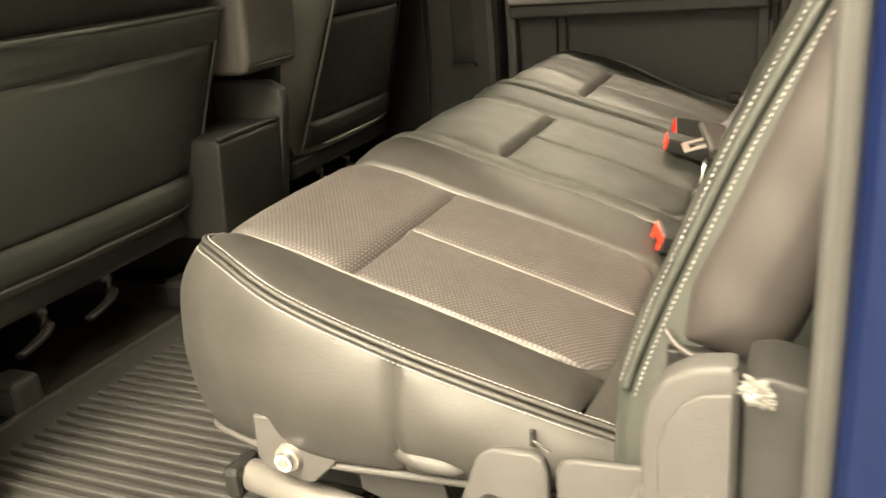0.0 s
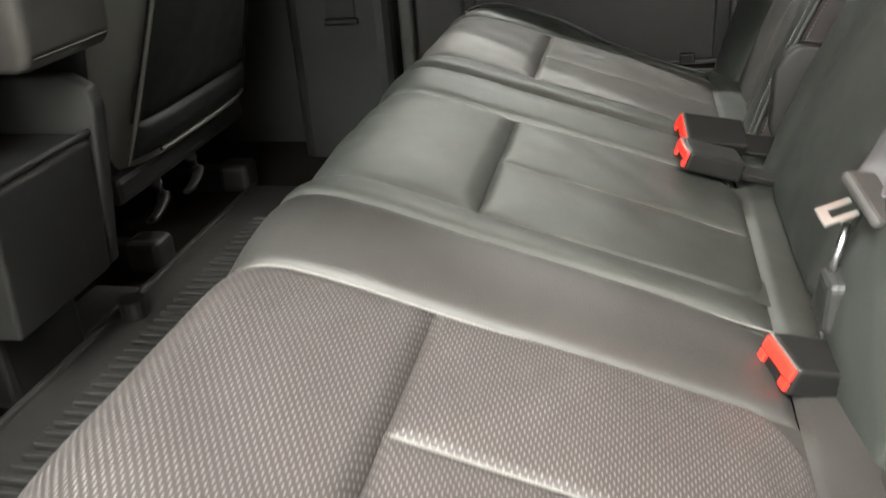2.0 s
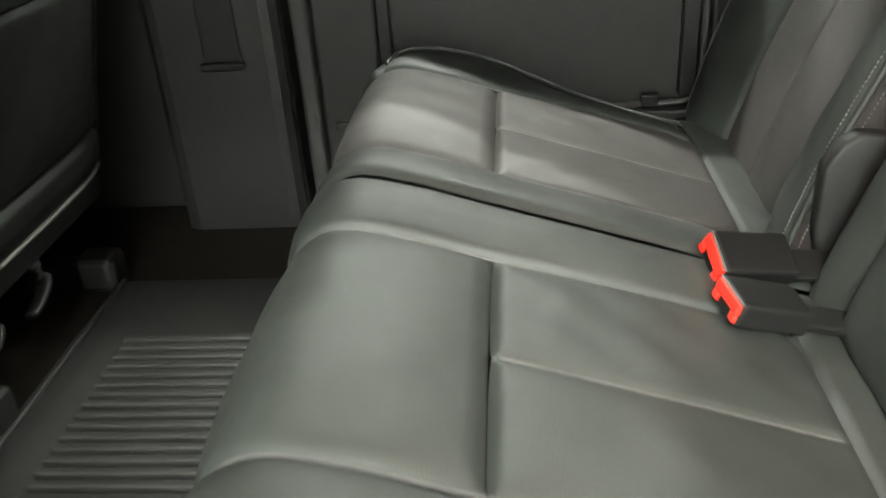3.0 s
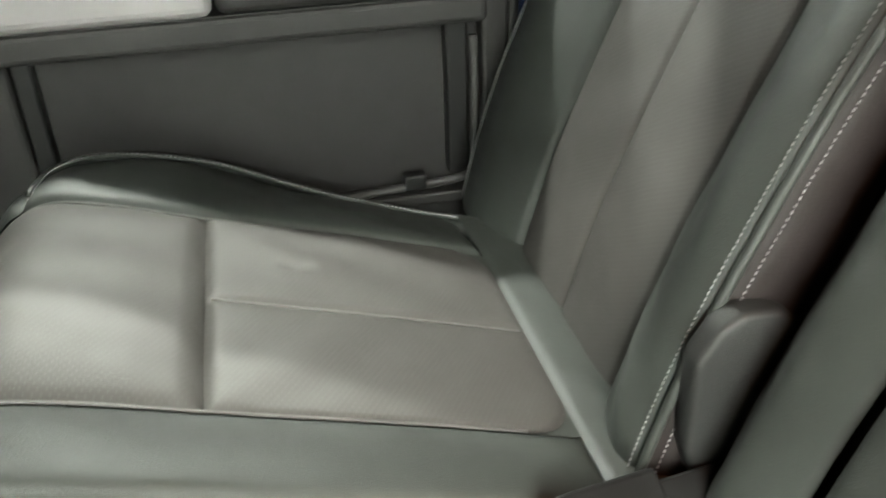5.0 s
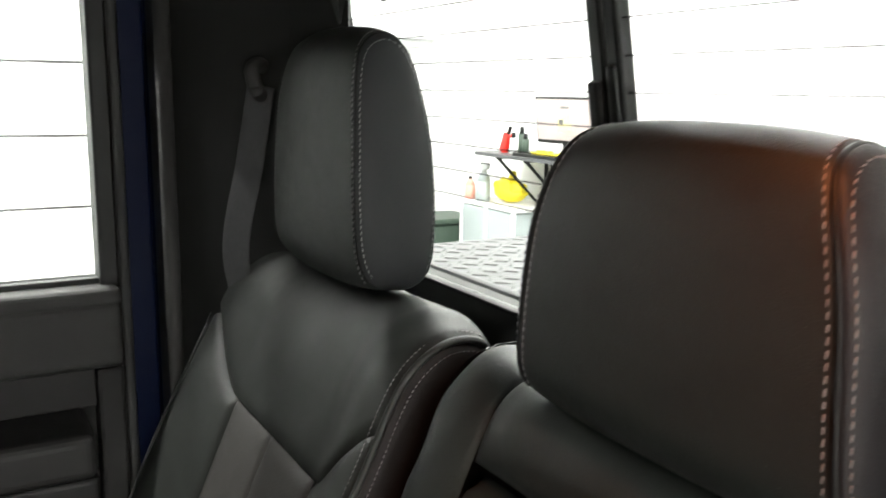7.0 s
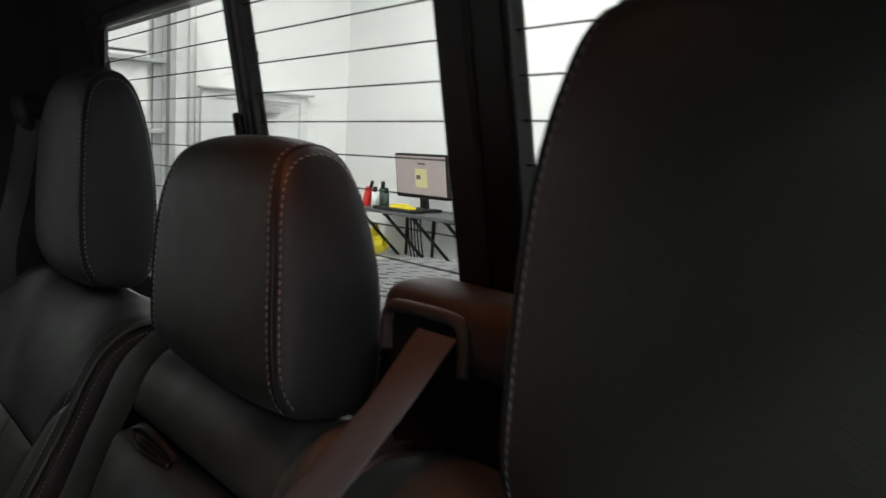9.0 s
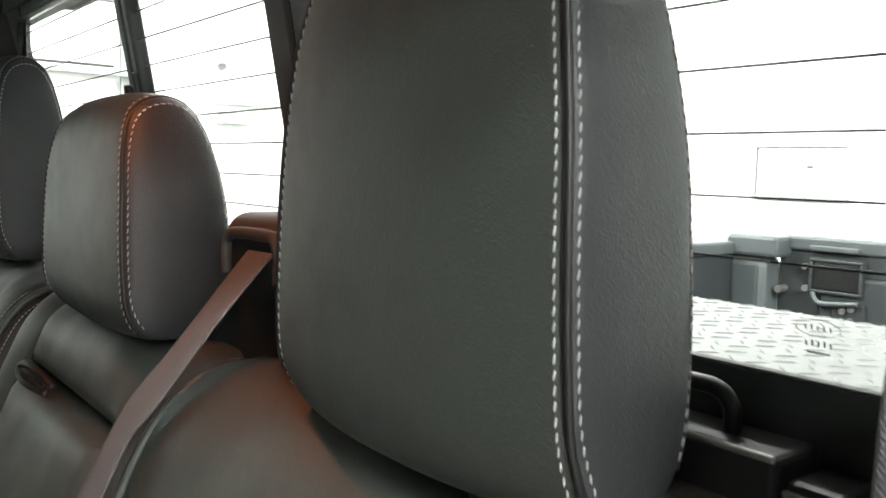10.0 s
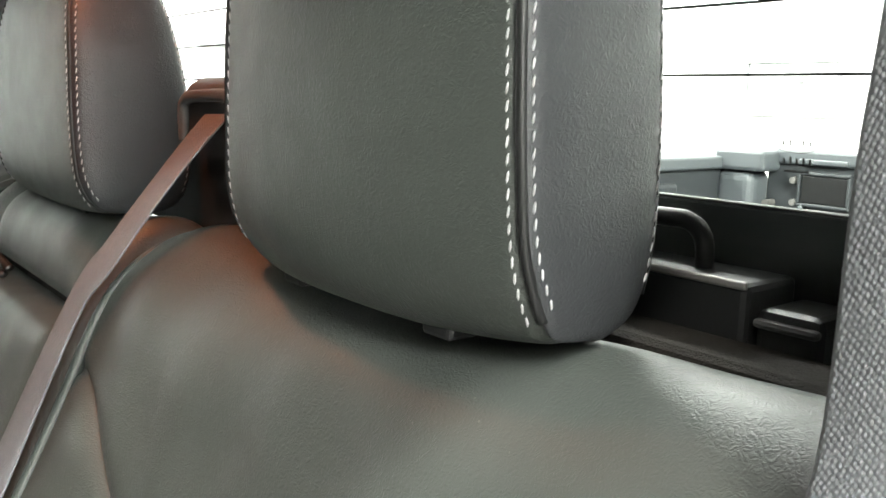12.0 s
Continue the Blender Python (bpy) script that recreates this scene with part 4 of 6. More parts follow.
def back_window():
    w = thing("window_1", (0.745, -0.34, 0.86), "sliding rear cab window with heater wires and black frame", "window", kind="structure")
    rows = [("bottom_rail", -0.06, 1.64, 0.776, 0.829, BLACK), ("top_rail", -0.06, 1.64, 1.175, 1.192, BLACK)]
    for name, a, b, z0, z1, mt in rows:
        y = lean_y((z0 + z1) / 2)
        box(name, a, b, y - 0.03, y + 0.004, z0, z1, mt, w, "black frame rail", bevel=0.004)
    box("sill_lip", 0.574, 1.64, lean_y(0.829) - 0.004, lean_y(0.829) + 0.003, 0.8292, 0.8312, PLASTIC_GREY, w, "thin grey sill lip", bevel=0.001)
    sh = Matrix(((1, 0, 0, 0), (0, 1, 0.185, -0.315 - 0.85 * 0.185), (0, 0, 1, 0), (0, 0, 0, 1)))
    for a, b, dy, mt in ((0.505, 0.5395, 0.004, BLACK), (0.540, 0.574, 0.007, PLASTIC), (0.888, 0.9035, 0.002, BLACK), (0.904, 0.921, 0.003, BLACK), (1.372, 1.41, 0.004, BLACK), (-0.06, -0.03, 0.01, BLACK)):
        box("post", a, b, -0.014, dy, 0.832, 1.174, mt, w, "upright window post", bevel=0.003, m=sh)
    part("latch", block(bmesh.new(), 0.904, 0.918, 0.003, 0.012, 1.004, 1.056, 0.004, 2, sh), BLACK, w, "black slider latch")
    part("latch_catch", block(bmesh.new(), 0.890, 0.901, 0.002, 0.007, 1.015, 1.068, 0.004, 2, sh), BLACK, w, "black latch catch")
    for a, b in ((-0.03, 0.505), (0.574, 0.888), (0.921, 1.372)):
        g = box("pane", a, b, -0.010, -0.006, 0.832, 1.174, GLASS, w, "clear glass pane with heater wires", bevel=0, m=sh)
        g.visible_shadow = False
        for z in np.arange(0.9385, 1.170, 0.0272):
            bm = block(bmesh.new(), a, b, -0.0055, -0.0045, z - 0.00055, z + 0.00055, 0, 1, sh)
            part("heater_wire", bm, BLACK, g)
        if a < 0:
            mark = [sh @ Vector((0.1500 + 0.0098 * math.cos(q), -0.0052, 0.9125 + 0.0036 * math.sin(q))) for q in np.linspace(0, 2 * math.pi, 33)]
            tube("maker_mark_oval", mark, 0.00020, PLASTIC_GREY, g, "thin printed oval", n=90, sides=5)
            bm = bmesh.new()
            for k, dx in enumerate((-0.0054, -0.0027, 0.0, 0.0027, 0.0054)):
                block(bm, 0.1500 + dx - 0.00035, 0.1500 + dx + 0.00035, -0.0054, -0.0050, 0.9125 - 0.0009, 0.9125 + 0.0009 + 0.0005 * (k % 2), 0, 1, sh)
                block(bm, 0.1500 + dx - 0.0004, 0.1500 + dx + 0.0004, -0.0054, -0.0050, 0.9125 - 0.0080, 0.9125 - 0.0058 + 0.0006 * (k % 2), 0, 1, sh)
            block(bm, 0.1500 - 0.005, 0.1500 + 0.005, -0.0054, -0.0050, 0.9125 - 0.0112, 0.9125 - 0.0104, 0, 1, sh)
            part("maker_mark_bars", bm, PLASTIC_GREY, g, "small dark printed bars")
    bm = bmesh.new()
    arc = [(1.318 + 0.053 * math.cos(q), 1.124 + 0.051 * math.sin(q)) for q in np.linspace(0, math.pi / 2, 9)] + [(1.318, 1.20), (1.43, 1.20), (1.43, 1.124)]
    front = [bm.verts.new((x, lean_y(z) + 0.006, z)) for x, z in arc]
    rear = [bm.verts.new((x, lean_y(z) - 0.004, z)) for x, z in arc]
    bm.faces.new(front)
    bm.faces.new(rear[::-1])
    for k in range(len(arc)):
        q = (k + 1) % len(arc)
        bm.faces.new((front[k], rear[k], rear[q], front[q]))
    part("corner_trim", bm, BLACK, w, "rounded black corner trim")


back_window()
tagged(box("ceiling", -0.10, 1.70, -0.42, 2.30, 1.255, 1.31, HEADLINER, bevel=0), "grey cloth headliner over the cab", "ceiling", kind="structure")
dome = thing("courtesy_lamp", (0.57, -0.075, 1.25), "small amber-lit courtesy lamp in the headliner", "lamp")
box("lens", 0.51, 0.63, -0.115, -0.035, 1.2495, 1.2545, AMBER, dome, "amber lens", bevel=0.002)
# unseen wall added over the windscreen opening to block light from ahead
tagged(box("wall_front", -0.20, 1.70, 2.30, 2.36, 0.02, 1.255, PLASTIC, bevel=0), "added unseen wall keeping light out at the windscreen", "wall", kind="structure")


def pillar(name, x0, x1, y0, y1, z0, z1, mat, label, bevel=0.015):
    return tagged(box(name, x0, x1, y0, y1, z0, z1, mat, bevel=bevel, seg=3), label, "pillar", kind="structure")


# far side
def far_rear_pillar():
    """Trim that turns from the door's edge to the back window."""
    plan = [(1.372, -0.274), (1.362, -0.266), (1.44, -0.222), (1.56, -0.130), (1.605, -0.098), (1.66, -0.092), (1.66, -0.160), (1.50, -0.236)]
    bm = bmesh.new()
    lo = [bm.verts.new((x, y, 0.02)) for x, y in plan]
    hi = [bm.verts.new((x, y, 1.255)) for x, y in plan]
    n = len(plan)
    for k in range(n):
        bm.faces.new((lo[k], lo[(k + 1) % n], hi[(k + 1) % n], hi[k]))
    bm.faces.new(lo[::-1])
    bm.faces.new(hi)
    ob = part("pillar_far_rear", bm, PLASTIC)
    return tagged(ob, "dark plastic rear pillar trim", "pillar", kind="structure")


far_rear_pillar()
trim = part("pillar_trim_edge", rod(bmesh.new(), (1.588, -0.098, 0.04), (1.588, -0.098, 1.25), 0.011, 16), PLASTIC_GREY, None, smooth=True)
tagged(trim, "rounded grey edge strip of the pillar trim", "trim", kind="structure")
pillar("body_jamb_far", 1.655, 1.74, -0.088, -0.052, 0.02, 1.255, BLUE, "blue painted door jamb", 0.004)
pillar("door_seal_far", 1.640, 1.665, -0.052, -0.037, 0.05, 1.25, RUBBER, "black rubber door seal", 0.006)
pillar("body_side_rear", 1.665, 1.745, -0.32, -0.090, -0.2, 1.31, BLUE, "blue painted rear cab side", 0.01)
pillar("body_side_post", 1.685, 1.745, 0.665, 0.93, -0.2, 1.31, BLUE, "blue painted door post", 0.01)
pillar("pillar_far_front", 1.555, 1.68, 0.700, 0.930, 0.02, 1.255, PLASTIC, "dark plastic front pillar trim with a belt slot", 0.03)
pillar("door_seal_front", 1.59, 1.64, 0.660, 0.690, 0.05, 1.25, RUBBER, "black rubber door seal", 0.008)
part("belt_slot", block(bmesh.new(), 1.549, 1.556, 0.770, 0.832, 0.392, 0.56, 0.002), BLACK, bpy.data.objects["pillar_far_front"], "black belt slot")
part("slot_lip", block(bmesh.new(), 1.540, 1.556, 0.764, 0.838, 0.380, 0.392, 0.003), BLACK, bpy.data.objects["pillar_far_front"], "dark slot lip")
# added in place of the far front window, to block its light
tagged(box("wall_far_front", 1.66, 1.72, 0.93, 2.30, 0.02, 1.255, PLASTIC, bevel=0), "added plain wall keeping light out ahead of the far pillar", "wall", kind="structure")
# near side, round the open doorway
pillar("pillar_near_rear", -0.150, -0.072, -0.345, -0.118, 0.02, 1.255, PLASTIC_GREY, "grey plastic rear pillar trim beside the open door", 0.02)
pillar("body_jamb_near", -0.215, -0.152, -0.42, -0.128, -0.05, 1.30, BLUE, "blue painted body beside the open door", 0.012)
pillar("door_seal_near", -0.166, -0.146, -0.130, -0.112, 0.05, 1.25, RUBBER, "black rubber door seal", 0.006)
pillar("pillar_near_front", -0.17, -0.07, 0.80, 0.95, 0.02, 1.255, PLASTIC, "dark plastic front pillar trim", 0.02)
# added in place of the near front window, to block its light
tagged(box("wall_near_front", -0.20, -0.15, 0.95, 2.30, 0.02, 1.255, PLASTIC, bevel=0), "added plain wall keeping light out ahead of the near pillar", "wall", kind="structure")
tagged(box("door_sill", -0.20, -0.06, -0.12, 0.80, -0.02, 0.095, PLASTIC_GREY, bevel=0.01), "grey scuffed door sill plate", "sill", kind="structure")


def far_door():
    d = thing("door_1", (1.63, 0.33, 0.06), "closed dark grey rear truck door with armrest and silver trim", "door", kind="structure")
    box("door_skin", 1.66, 1.72, -0.038, 0.66, 0.05, 0.765, PLASTIC, d, bevel=0.006)
    # upper padded panel, sill and armrest
    box("upper_panel", 1.612, 1.662, -0.034, 0.66, 0.658, 0.752, PLASTIC_GREY, d, "grained grey upper panel", bevel=0.012, seg=4)
    box("recess_back", 1.628, 1.662, 0.004, 0.66, 0.601, 0.657, DOORTRIM, d, "dark recess behind the pull handle", bevel=0.003)
    box("window_sill", 1.612, 1.668, -0.036, 0.66, 0.745, 0.772, PLASTIC_GREY, d, "rounded window sill", bevel=0.012, seg=4)
    box("armrest", 1.522, 1.664, 0.020, 0.316, 0.538, 0.600, DOORTRIM, d, "dark armrest", bevel=0.014, seg=4)
    box("silver_trim", 1.519, 1.664, 0.318, 0.66, 0.538, 0.608, SILVER, d, "satin silver trim strip", bevel=0.012, seg=4)
    box("armrest_lower", 1.535, 1.664, 0.018, 0.66, 0.502, 0.536, DOORTRIM, d, bevel=0.008, seg=3)
    box("panel_end", 1.620, 1.664, -0.034, 0.003, 0.06, 0.657, DOORTRIM, d, bevel=0.006)
    box("pocket_back", 1.640, 1.664, 0.004, 0.66, 0.06, 0.502, DOORTRIM, d, "flat map pocket panel", bevel=0.003)
    box("pocket_post", 1.618, 1.655, 0.022, 0.050, 0.28, 0.502, BLACK, d, "black recess edge", bevel=0.003)
    box("pocket_post", 1.618, 1.655, 0.530, 0.552, 0.245, 0.502, BLACK, d, "black recess edge", bevel=0.003)
    box("pocket_edge", 1.610, 1.655, 0.5525, 0.66, 0.08, 0.502, DOORTRIM, d, bevel=0.008, seg=3)
    tube("pocket_rim", [(1.616, 0.016, 0.465), (1.612, 0.016, 0.36), (1.610, 0.020, 0.292), (1.608, 0.045, 0.276), (1.606, 0.14, 0.272), (1.600, 0.25, 0.268), (1.600, 0.42, 0.262)], 0.006, PLASTIC_GREY, d, "raised pocket rim", n=90)
    box("pocket_floor", 1.600, 1.655, 0.02, 0.64, 0.245, 0.262, DOORTRIM, d, bevel=0.004)
    box("rim_clip", 1.600, 1.62, 0.085, 0.115, 0.268, 0.290, BLACK, d, "black clip", bevel=0.003)
    tube("pull_handle", [(1.568, 0.176, 0.598), (1.568, 0.176, 0.606), (1.567, 0.1765, 0.622), (1.567, 0.179, 0.629), (1.567, 0.186, 0.631), (1.567, 0.23, 0.632), (1.567, 0.275, 0.631), (1.567, 0.282, 0.629), (1.567, 0.2845, 0.622), (1.568, 0.285, 0.606), (1.568, 0.285, 0.598)], 0.0050, BLACK, d, "black looped pull handle", n=120)
    for y in (0.176, 0.285):
        box("handle_foot", 1.552, 1.584, y - 0.018, y + 0.018, 0.599, 0.607, BLACK, d, "black handle foot", bevel=0.003)
    box("armrest_shadow_gap", 1.530, 1.660, 0.020, 0.655, 0.5362, 0.5378, BLACK, d, "dark joint under the armrest", bevel=0)
    # window surround
    box("frame_rear", 1.645, 1.70, -0.038, -0.012, 0.765, 1.25, BLACK, d, "black window frame", bevel=0.004)
    box("frame_front", 1.645, 1.70, 0.63, 0.66, 0.765, 1.25, BLACK, d, "black window frame", bevel=0.004)
    box("frame_top", 1.645, 1.70, -0.012, 0.63, 1.225, 1.25, BLACK, d, "black window frame", bevel=0.004)
    g = box("pane", 1.676, 1.680, -0.012, 0.63, 0.77, 1.225, GLASS, d, "clear door glass", bevel=0)
    g.visible_shadow = False
    part("glass_seal", block(bmesh.new(), 1.655, 1.672, -0.012, 0.63, 0.772, 0.780, 0.002), RUBBER, d, "black glass seal")


far_door()

# lower trim by the near seat: curved cover, bracket plates, bolt

cover = thing("seat_side_cover", (-0.10, -0.06, 0.095), "flat grey plastic cover with a rounded lip beside the seat hinge", "trim")
part("shell", plate([(-0.008, 0.096), (-0.009, 0.385), (-0.013, 0.412), (-0.024, 0.432), (-0.042, 0.443), (-0.066, 0.447), (-0.072, 0.444), (-0.072, 0.096)], -0.140, -0.114, 0.005), PLASTIC_GREY, cover, smooth=True)
part("face_panel", plate([(-0.020, 0.100), (-0.021, 0.380), (-0.026, 0.402), (-0.036, 0.418), (-0.050, 0.427), (-0.069, 0.430), (-0.069, 0.100)], -0.145, -0.139, 0.002), PLASTIC_GREY, cover, "raised flat face inside the lip", smooth=True)
# return of the same cover; its shade is put in with the darker plastic
part("rear_return", plate([(-0.0725, 0.096), (-0.0725, 0.432), (-0.090, 0.436), (-0.117, 0.430), (-0.117, 0.096)], -0.128, -0.066, 0.004), PLASTIC, cover, "set-back rear part, coloured darker for its shade", smooth=True)
# solid black blocks stand for the shade in the open gap at the hinge
box("hinge_shade_block", -0.1130, -0.0535, -0.0720, -0.012, 0.100, 0.398, BLACK, cover, "black block for the shade behind the cover", bevel=0.003)
box("hinge_gap_shade", -0.0530, -0.0400, -0.046, -0.012, 0.320, 0.410, BLACK, cover, "black block for the dark hole above the hinge", bevel=0.002)
part("hinge_pin", rod(bmesh.new(), (-0.098, -0.022, 0.402), (-0.088, -0.050, 0.404), 0.0030, 10), STEEL, cover, "dull hinge pin", smooth=True)
bm = bmesh.new()
bmesh.ops.create_icosphere(bm, subdivisions=4, radius=1.0)
for v in bm.verts:
    fold = 0.62 + 0.55 * abs(noise.noise(v.co * 2.1 + Vector((3.1, 0.4, 1.7)))) + 0.35 * noise.noise(v.co * 5.3)
    v.co = Vector((-0.146 + 0.005 * v.co.x * fold, -0.083 - 0.0135 * v.co.y * fold, 0.434 + 0.0115 * v.co.z * fold - 0.003 * v.co.y))
part("torn_clip", bm, CORD, cover, "torn crumpled pale clip")

brk = thing("seat_bracket", (-0.03, 0.3, 0.095), "grey steel seat bracket with a bolt under the bench", "bracket")
part("bolt_plate", plate([(0.394, 0.285), (0.396, 0.238), (0.388, 0.226), (0.340, 0.216), (0.330, 0.219), (0.303, 0.246), (0.300, 0.285)], -0.050, -0.044, 0.002), PLASTIC_GREY, brk, smooth=False)
bm = rod(bmesh.new(), (-0.050, 0.356, 0.244), (-0.056, 0.356, 0.244), 0.0150, 28, 0.0138)
part("washer", bm, STEEL, brk, "pale pressed washer", smooth=False)
bm = rod(bmesh.new(), (-0.056, 0.356, 0.244), (-0.063, 0.356, 0.244), 0.0108, 28, 0.0098)
part("bolt", bm, CHROME, brk, "bright bolt head", smooth=False)
part("bolt_socket", rod(bmesh.new(), (-0.0632, 0.356, 0.244), (-0.0640, 0.356, 0.244), 0.0056, 20), STEEL, brk, "dull bolt centre")
part("front_rail", rod(bmesh.new(), (-0.030, 0.428, 0.196), (-0.034, 0.15, 0.150), 0.017, 18), STEEL, brk, "round steel rail", smooth=True)
part("rail_end", block(bmesh.new(), -0.055, -0.01, 0.425, 0.445, 0.178, 0.214, 0.006), BLACK, brk, "black rail end")
part("cross_plate", plate([(0.298, 0.262), (0.290, 0.205), (0.215, 0.180), (0.190, 0.190), (0.205, 0.262)], -0.030, -0.022, 0.002), PLASTIC, brk, "dark cross plate behind the bolt")
part("hinge_plate", plate([(0.084, 0.100), (0.085, 0.284), (0.089, 0.295), (0.098, 0.300), (0.134, 0.299), (0.146, 0.292), (0.153, 0.280), (0.176, 0.215), (0.186, 0.100)], -0.060, -0.050, 0.003), PLASTIC_GREY, brk, "rounded pressed hinge plate", smooth=True)
part("hinge_hole", rod(bmesh.new(), (-0.055, 0.138, 0.240), (-0.0606, 0.138, 0.240), 0.0125, 24), BLACK, brk, "dark hinge hole")
part("rear_plate", plate([(0.079, 0.100), (0.079, 0.284), (0.074, 0.294), (0.062, 0.298), (0.020, 0.300), (-0.004, 0.302), (-0.006, 0.100)], -0.056, -0.048, 0.003), PLASTIC_GREY, brk, "stamped rear plate", smooth=True)
tube("plate_rib", [(-0.057, 0.072, 0.16), (-0.058, 0.070, 0.225), (-0.058, 0.064, 0.250), (-0.058, 0.050, 0.260), (-0.058, 0.028, 0.261), (-0.058, 0.015, 0.266), (-0.058, 0.004, 0.286)], 0.0042, PLASTIC_GREY, brk, "pressed rib", n=60)
part("hook_slot", block(bmesh.new(), -0.0545, -0.050, 0.096, 0.101, 0.304, 0.320, 0.001), BLACK, brk, "dark slot in the leather")
part("wire_hook", rod(bmesh.new(), (-0.052, 0.099, 0.310), (-0.064, 0.080, 0.309), 0.0016, 8), CHROME, brk, "small wire hook")
bm = bmesh.new()
bmesh.ops.create_uvsphere(bm, u_segments=20, v_segments=12, radius=1.0)
for v in bm.verts:
    v.co = Vector((-0.050 + v.co.x * 0.014, 0.200 + v.co.y * 0.036, 0.268 + v.co.z * (0.012 if v.co.z > 0 else 0.008) + 0.004 * v.co.y))
part("foot_pad", bm, LEATHER_NEAR, brk, "tucked leather flap", smooth=True)
rc = thing("recliner_cover", (1.03, -0.02, 0.28), "dark rounded hinge cover between the seat backs", "trim")
part("shell", plate([(-0.055, 0.425), (-0.040, 0.440), (-0.010, 0.443), (0.008, 0.432), (0.022, 0.408), (0.021, 0.330), (0.012, 0.300), (-0.02, 0.284), (-0.06, 0.30)], 1.012, 1.036, 0.006), PLASTIC, rc, smooth=True)
part("lower_cover", plate([(-0.07, 0.36), (-0.045, 0.372), (-0.028, 0.350), (-0.026, 0.270), (-0.06, 0.25)], 1.000, 1.011, 0.004), BLACK, rc, "black lower cover", smooth=True)

# ---------------------------------------------------------------- front seats, console, mat


def front_seat(x0, x1, label, hide, rail, flare, inset):
    """A front seat from behind: a plastic frame that flares upwards, with a leather map pocket on it."""
    s = thing("front_seat", ((x0 + x1) / 2, 1.1, FLOOR_Z), label, "seat", "front seats")
    lean = lambda z: 0.985 - (z - 0.25) * 0.22
    xc = (x0 + x1) / 2

    def across(a, z):
        return xc + (a - 0.5) * ((x1 - x0) + flare * (z - 0.27))

    def sheet(a, b, z0, z1, off=0.0, sag=0.0, curl=0.035):
        def f(u, v):
            z = z0 + (z1 - z0) * v
            lo = a + inset * (z - 0.27) * (0.02 < a)
            k = lo + (b - lo) * u
            return across(k, z), lean(z) - off + curl * np.where(k < 0.5, 1, min(1, 0.03 / curl)) * (2 * np.abs(k - 0.5)) ** 4 + sag * np.sin(np.pi * u) * v, z
        return f
    face = (0, -1, 0)
    patch("frame_panel", sheet(0.0, 1.0, 0.268, 1.02, 0.0, curl=0.08 if inset else 0.035), s, rail, face, puff=0.004, wid=0.02, tuck=0.0, ripple=0.0)
    patch("lower_band", sheet(0.075, 0.925, 0.288, 0.347, 0.018), s, hide, face, puff=0.010, wid=0.02, ripple=0.0002)
    patch("map_pocket", sheet(0.065, 0.935, 0.347, 0.572, 0.014, -0.006), s, hide, face, puff=0.008, wid=0.05, ripple=0.0002)
    patch("pocket_hem", sheet(0.06, 0.94, 0.572, 0.632, 0.020, -0.010), s, hide, face, puff=0.006, wid=0.015, ripple=0.0002)
    patch("upper_back", sheet(0.07, 0.93, 0.632, 1.02, 0.004), s, FRONT_HIDE, face, puff=0.010, wid=0.04)
    k = np.linspace(0.06 + 0.3 * inset, 0.94, 24)
    curve = lambda z, off: np.stack([across(k, z), lean(z) - off + 0.035 * (2 * np.abs(k - 0.5)) ** 4, z + 0 * k], -1)
    tube("hem_piping", curve(0.633, 0.026) + np.stack([0 * k, -0.008 * np.sin(np.pi * (k - 0.06) / 0.88), 0 * k], -1), 0.0042, hide, s, "rounded piping on the pocket's mouth", n=70, sides=8)
    tube("band_piping", curve(0.287, 0.020), 0.0035, rail, s, "pale piping under the band", n=70, sides=8)
    for a in (0.062, 0.938):
        z = np.linspace(0.285, 0.63, 16)
        k = a + inset * (z - 0.27) * (a < 0.5)
        tube("edge_piping", np.stack([across(k, z), lean(z) - 0.020 + 0.035 * (2 * abs(k - 0.5)) ** 4, z], -1), 0.0034, rail if a < 0.5 else hide, s, "piping down the pocket's edge", n=60, sides=8)
    for sgn in (-1, 1):
        def side(u, v, sgn=sgn):
            z = 0.27 + 0.75 * u
            return across(0.5 + sgn * 0.5, z) + sgn * 0.012 * np.sin(np.pi * v), lean(z) + 0.035 + 0.15 * v, z
        patch("side_bolster", side, s, hide, (sgn, 0, 0), puff=0.01, wid=0.03)
    box("back_core", x0 + 0.014, x1 - 0.014, 1.010, 1.13, 0.24, 0.62, BLACK, s, bevel=0.01)
    box("lower_shell", x0 + 0.012, x1 - 0.012, 0.990, 1.06, 0.222, 0.270, PLASTIC, s, "plastic shell under the seat back", bevel=0.012)
    box("cushion_pan", x0 + 0.02, x1 - 0.02, 1.06, 1.52, 0.20, 0.33, BLACK, s, bevel=0.03)
    for px in (0.20, 0.46):
        xx = x0 + (x1 - x0) * px + 0.05
        tube("track_foot", [(xx, 1.02, 0.24), (xx, 1.010, 0.205), (xx - 0.006, 0.998, 0.185), (xx - 0.050, 0.988, 0.176), (xx - 0.072, 0.988, 0.172)], 0.012, BLACK, s, "bent black track foot", n=50, flat=0.55)
    for a, b in ((x0 + 0.05, x0 + 0.09), (x1 - 0.09, x1 - 0.05)):
        part("seat_track", block(bmesh.new(), a, b, 0.99, 1.55, FLOOR_Z, FLOOR_Z + 0.05, 0.005), BLACK, s, "black seat track")
        part("track_cover", block(bmesh.new(), a - 0.008, b + 0.008, 0.965, 1.03, FLOOR_Z + 0.002, FLOOR_Z + 0.062, 0.012, 3), PLASTIC, s, "rounded track end cover")
    return s


front_seat(0.065, 0.610, "front truck seat seen from behind with black leather map pocket", LEATHER, PLASTIC_GREY, 0.54, 0.0)
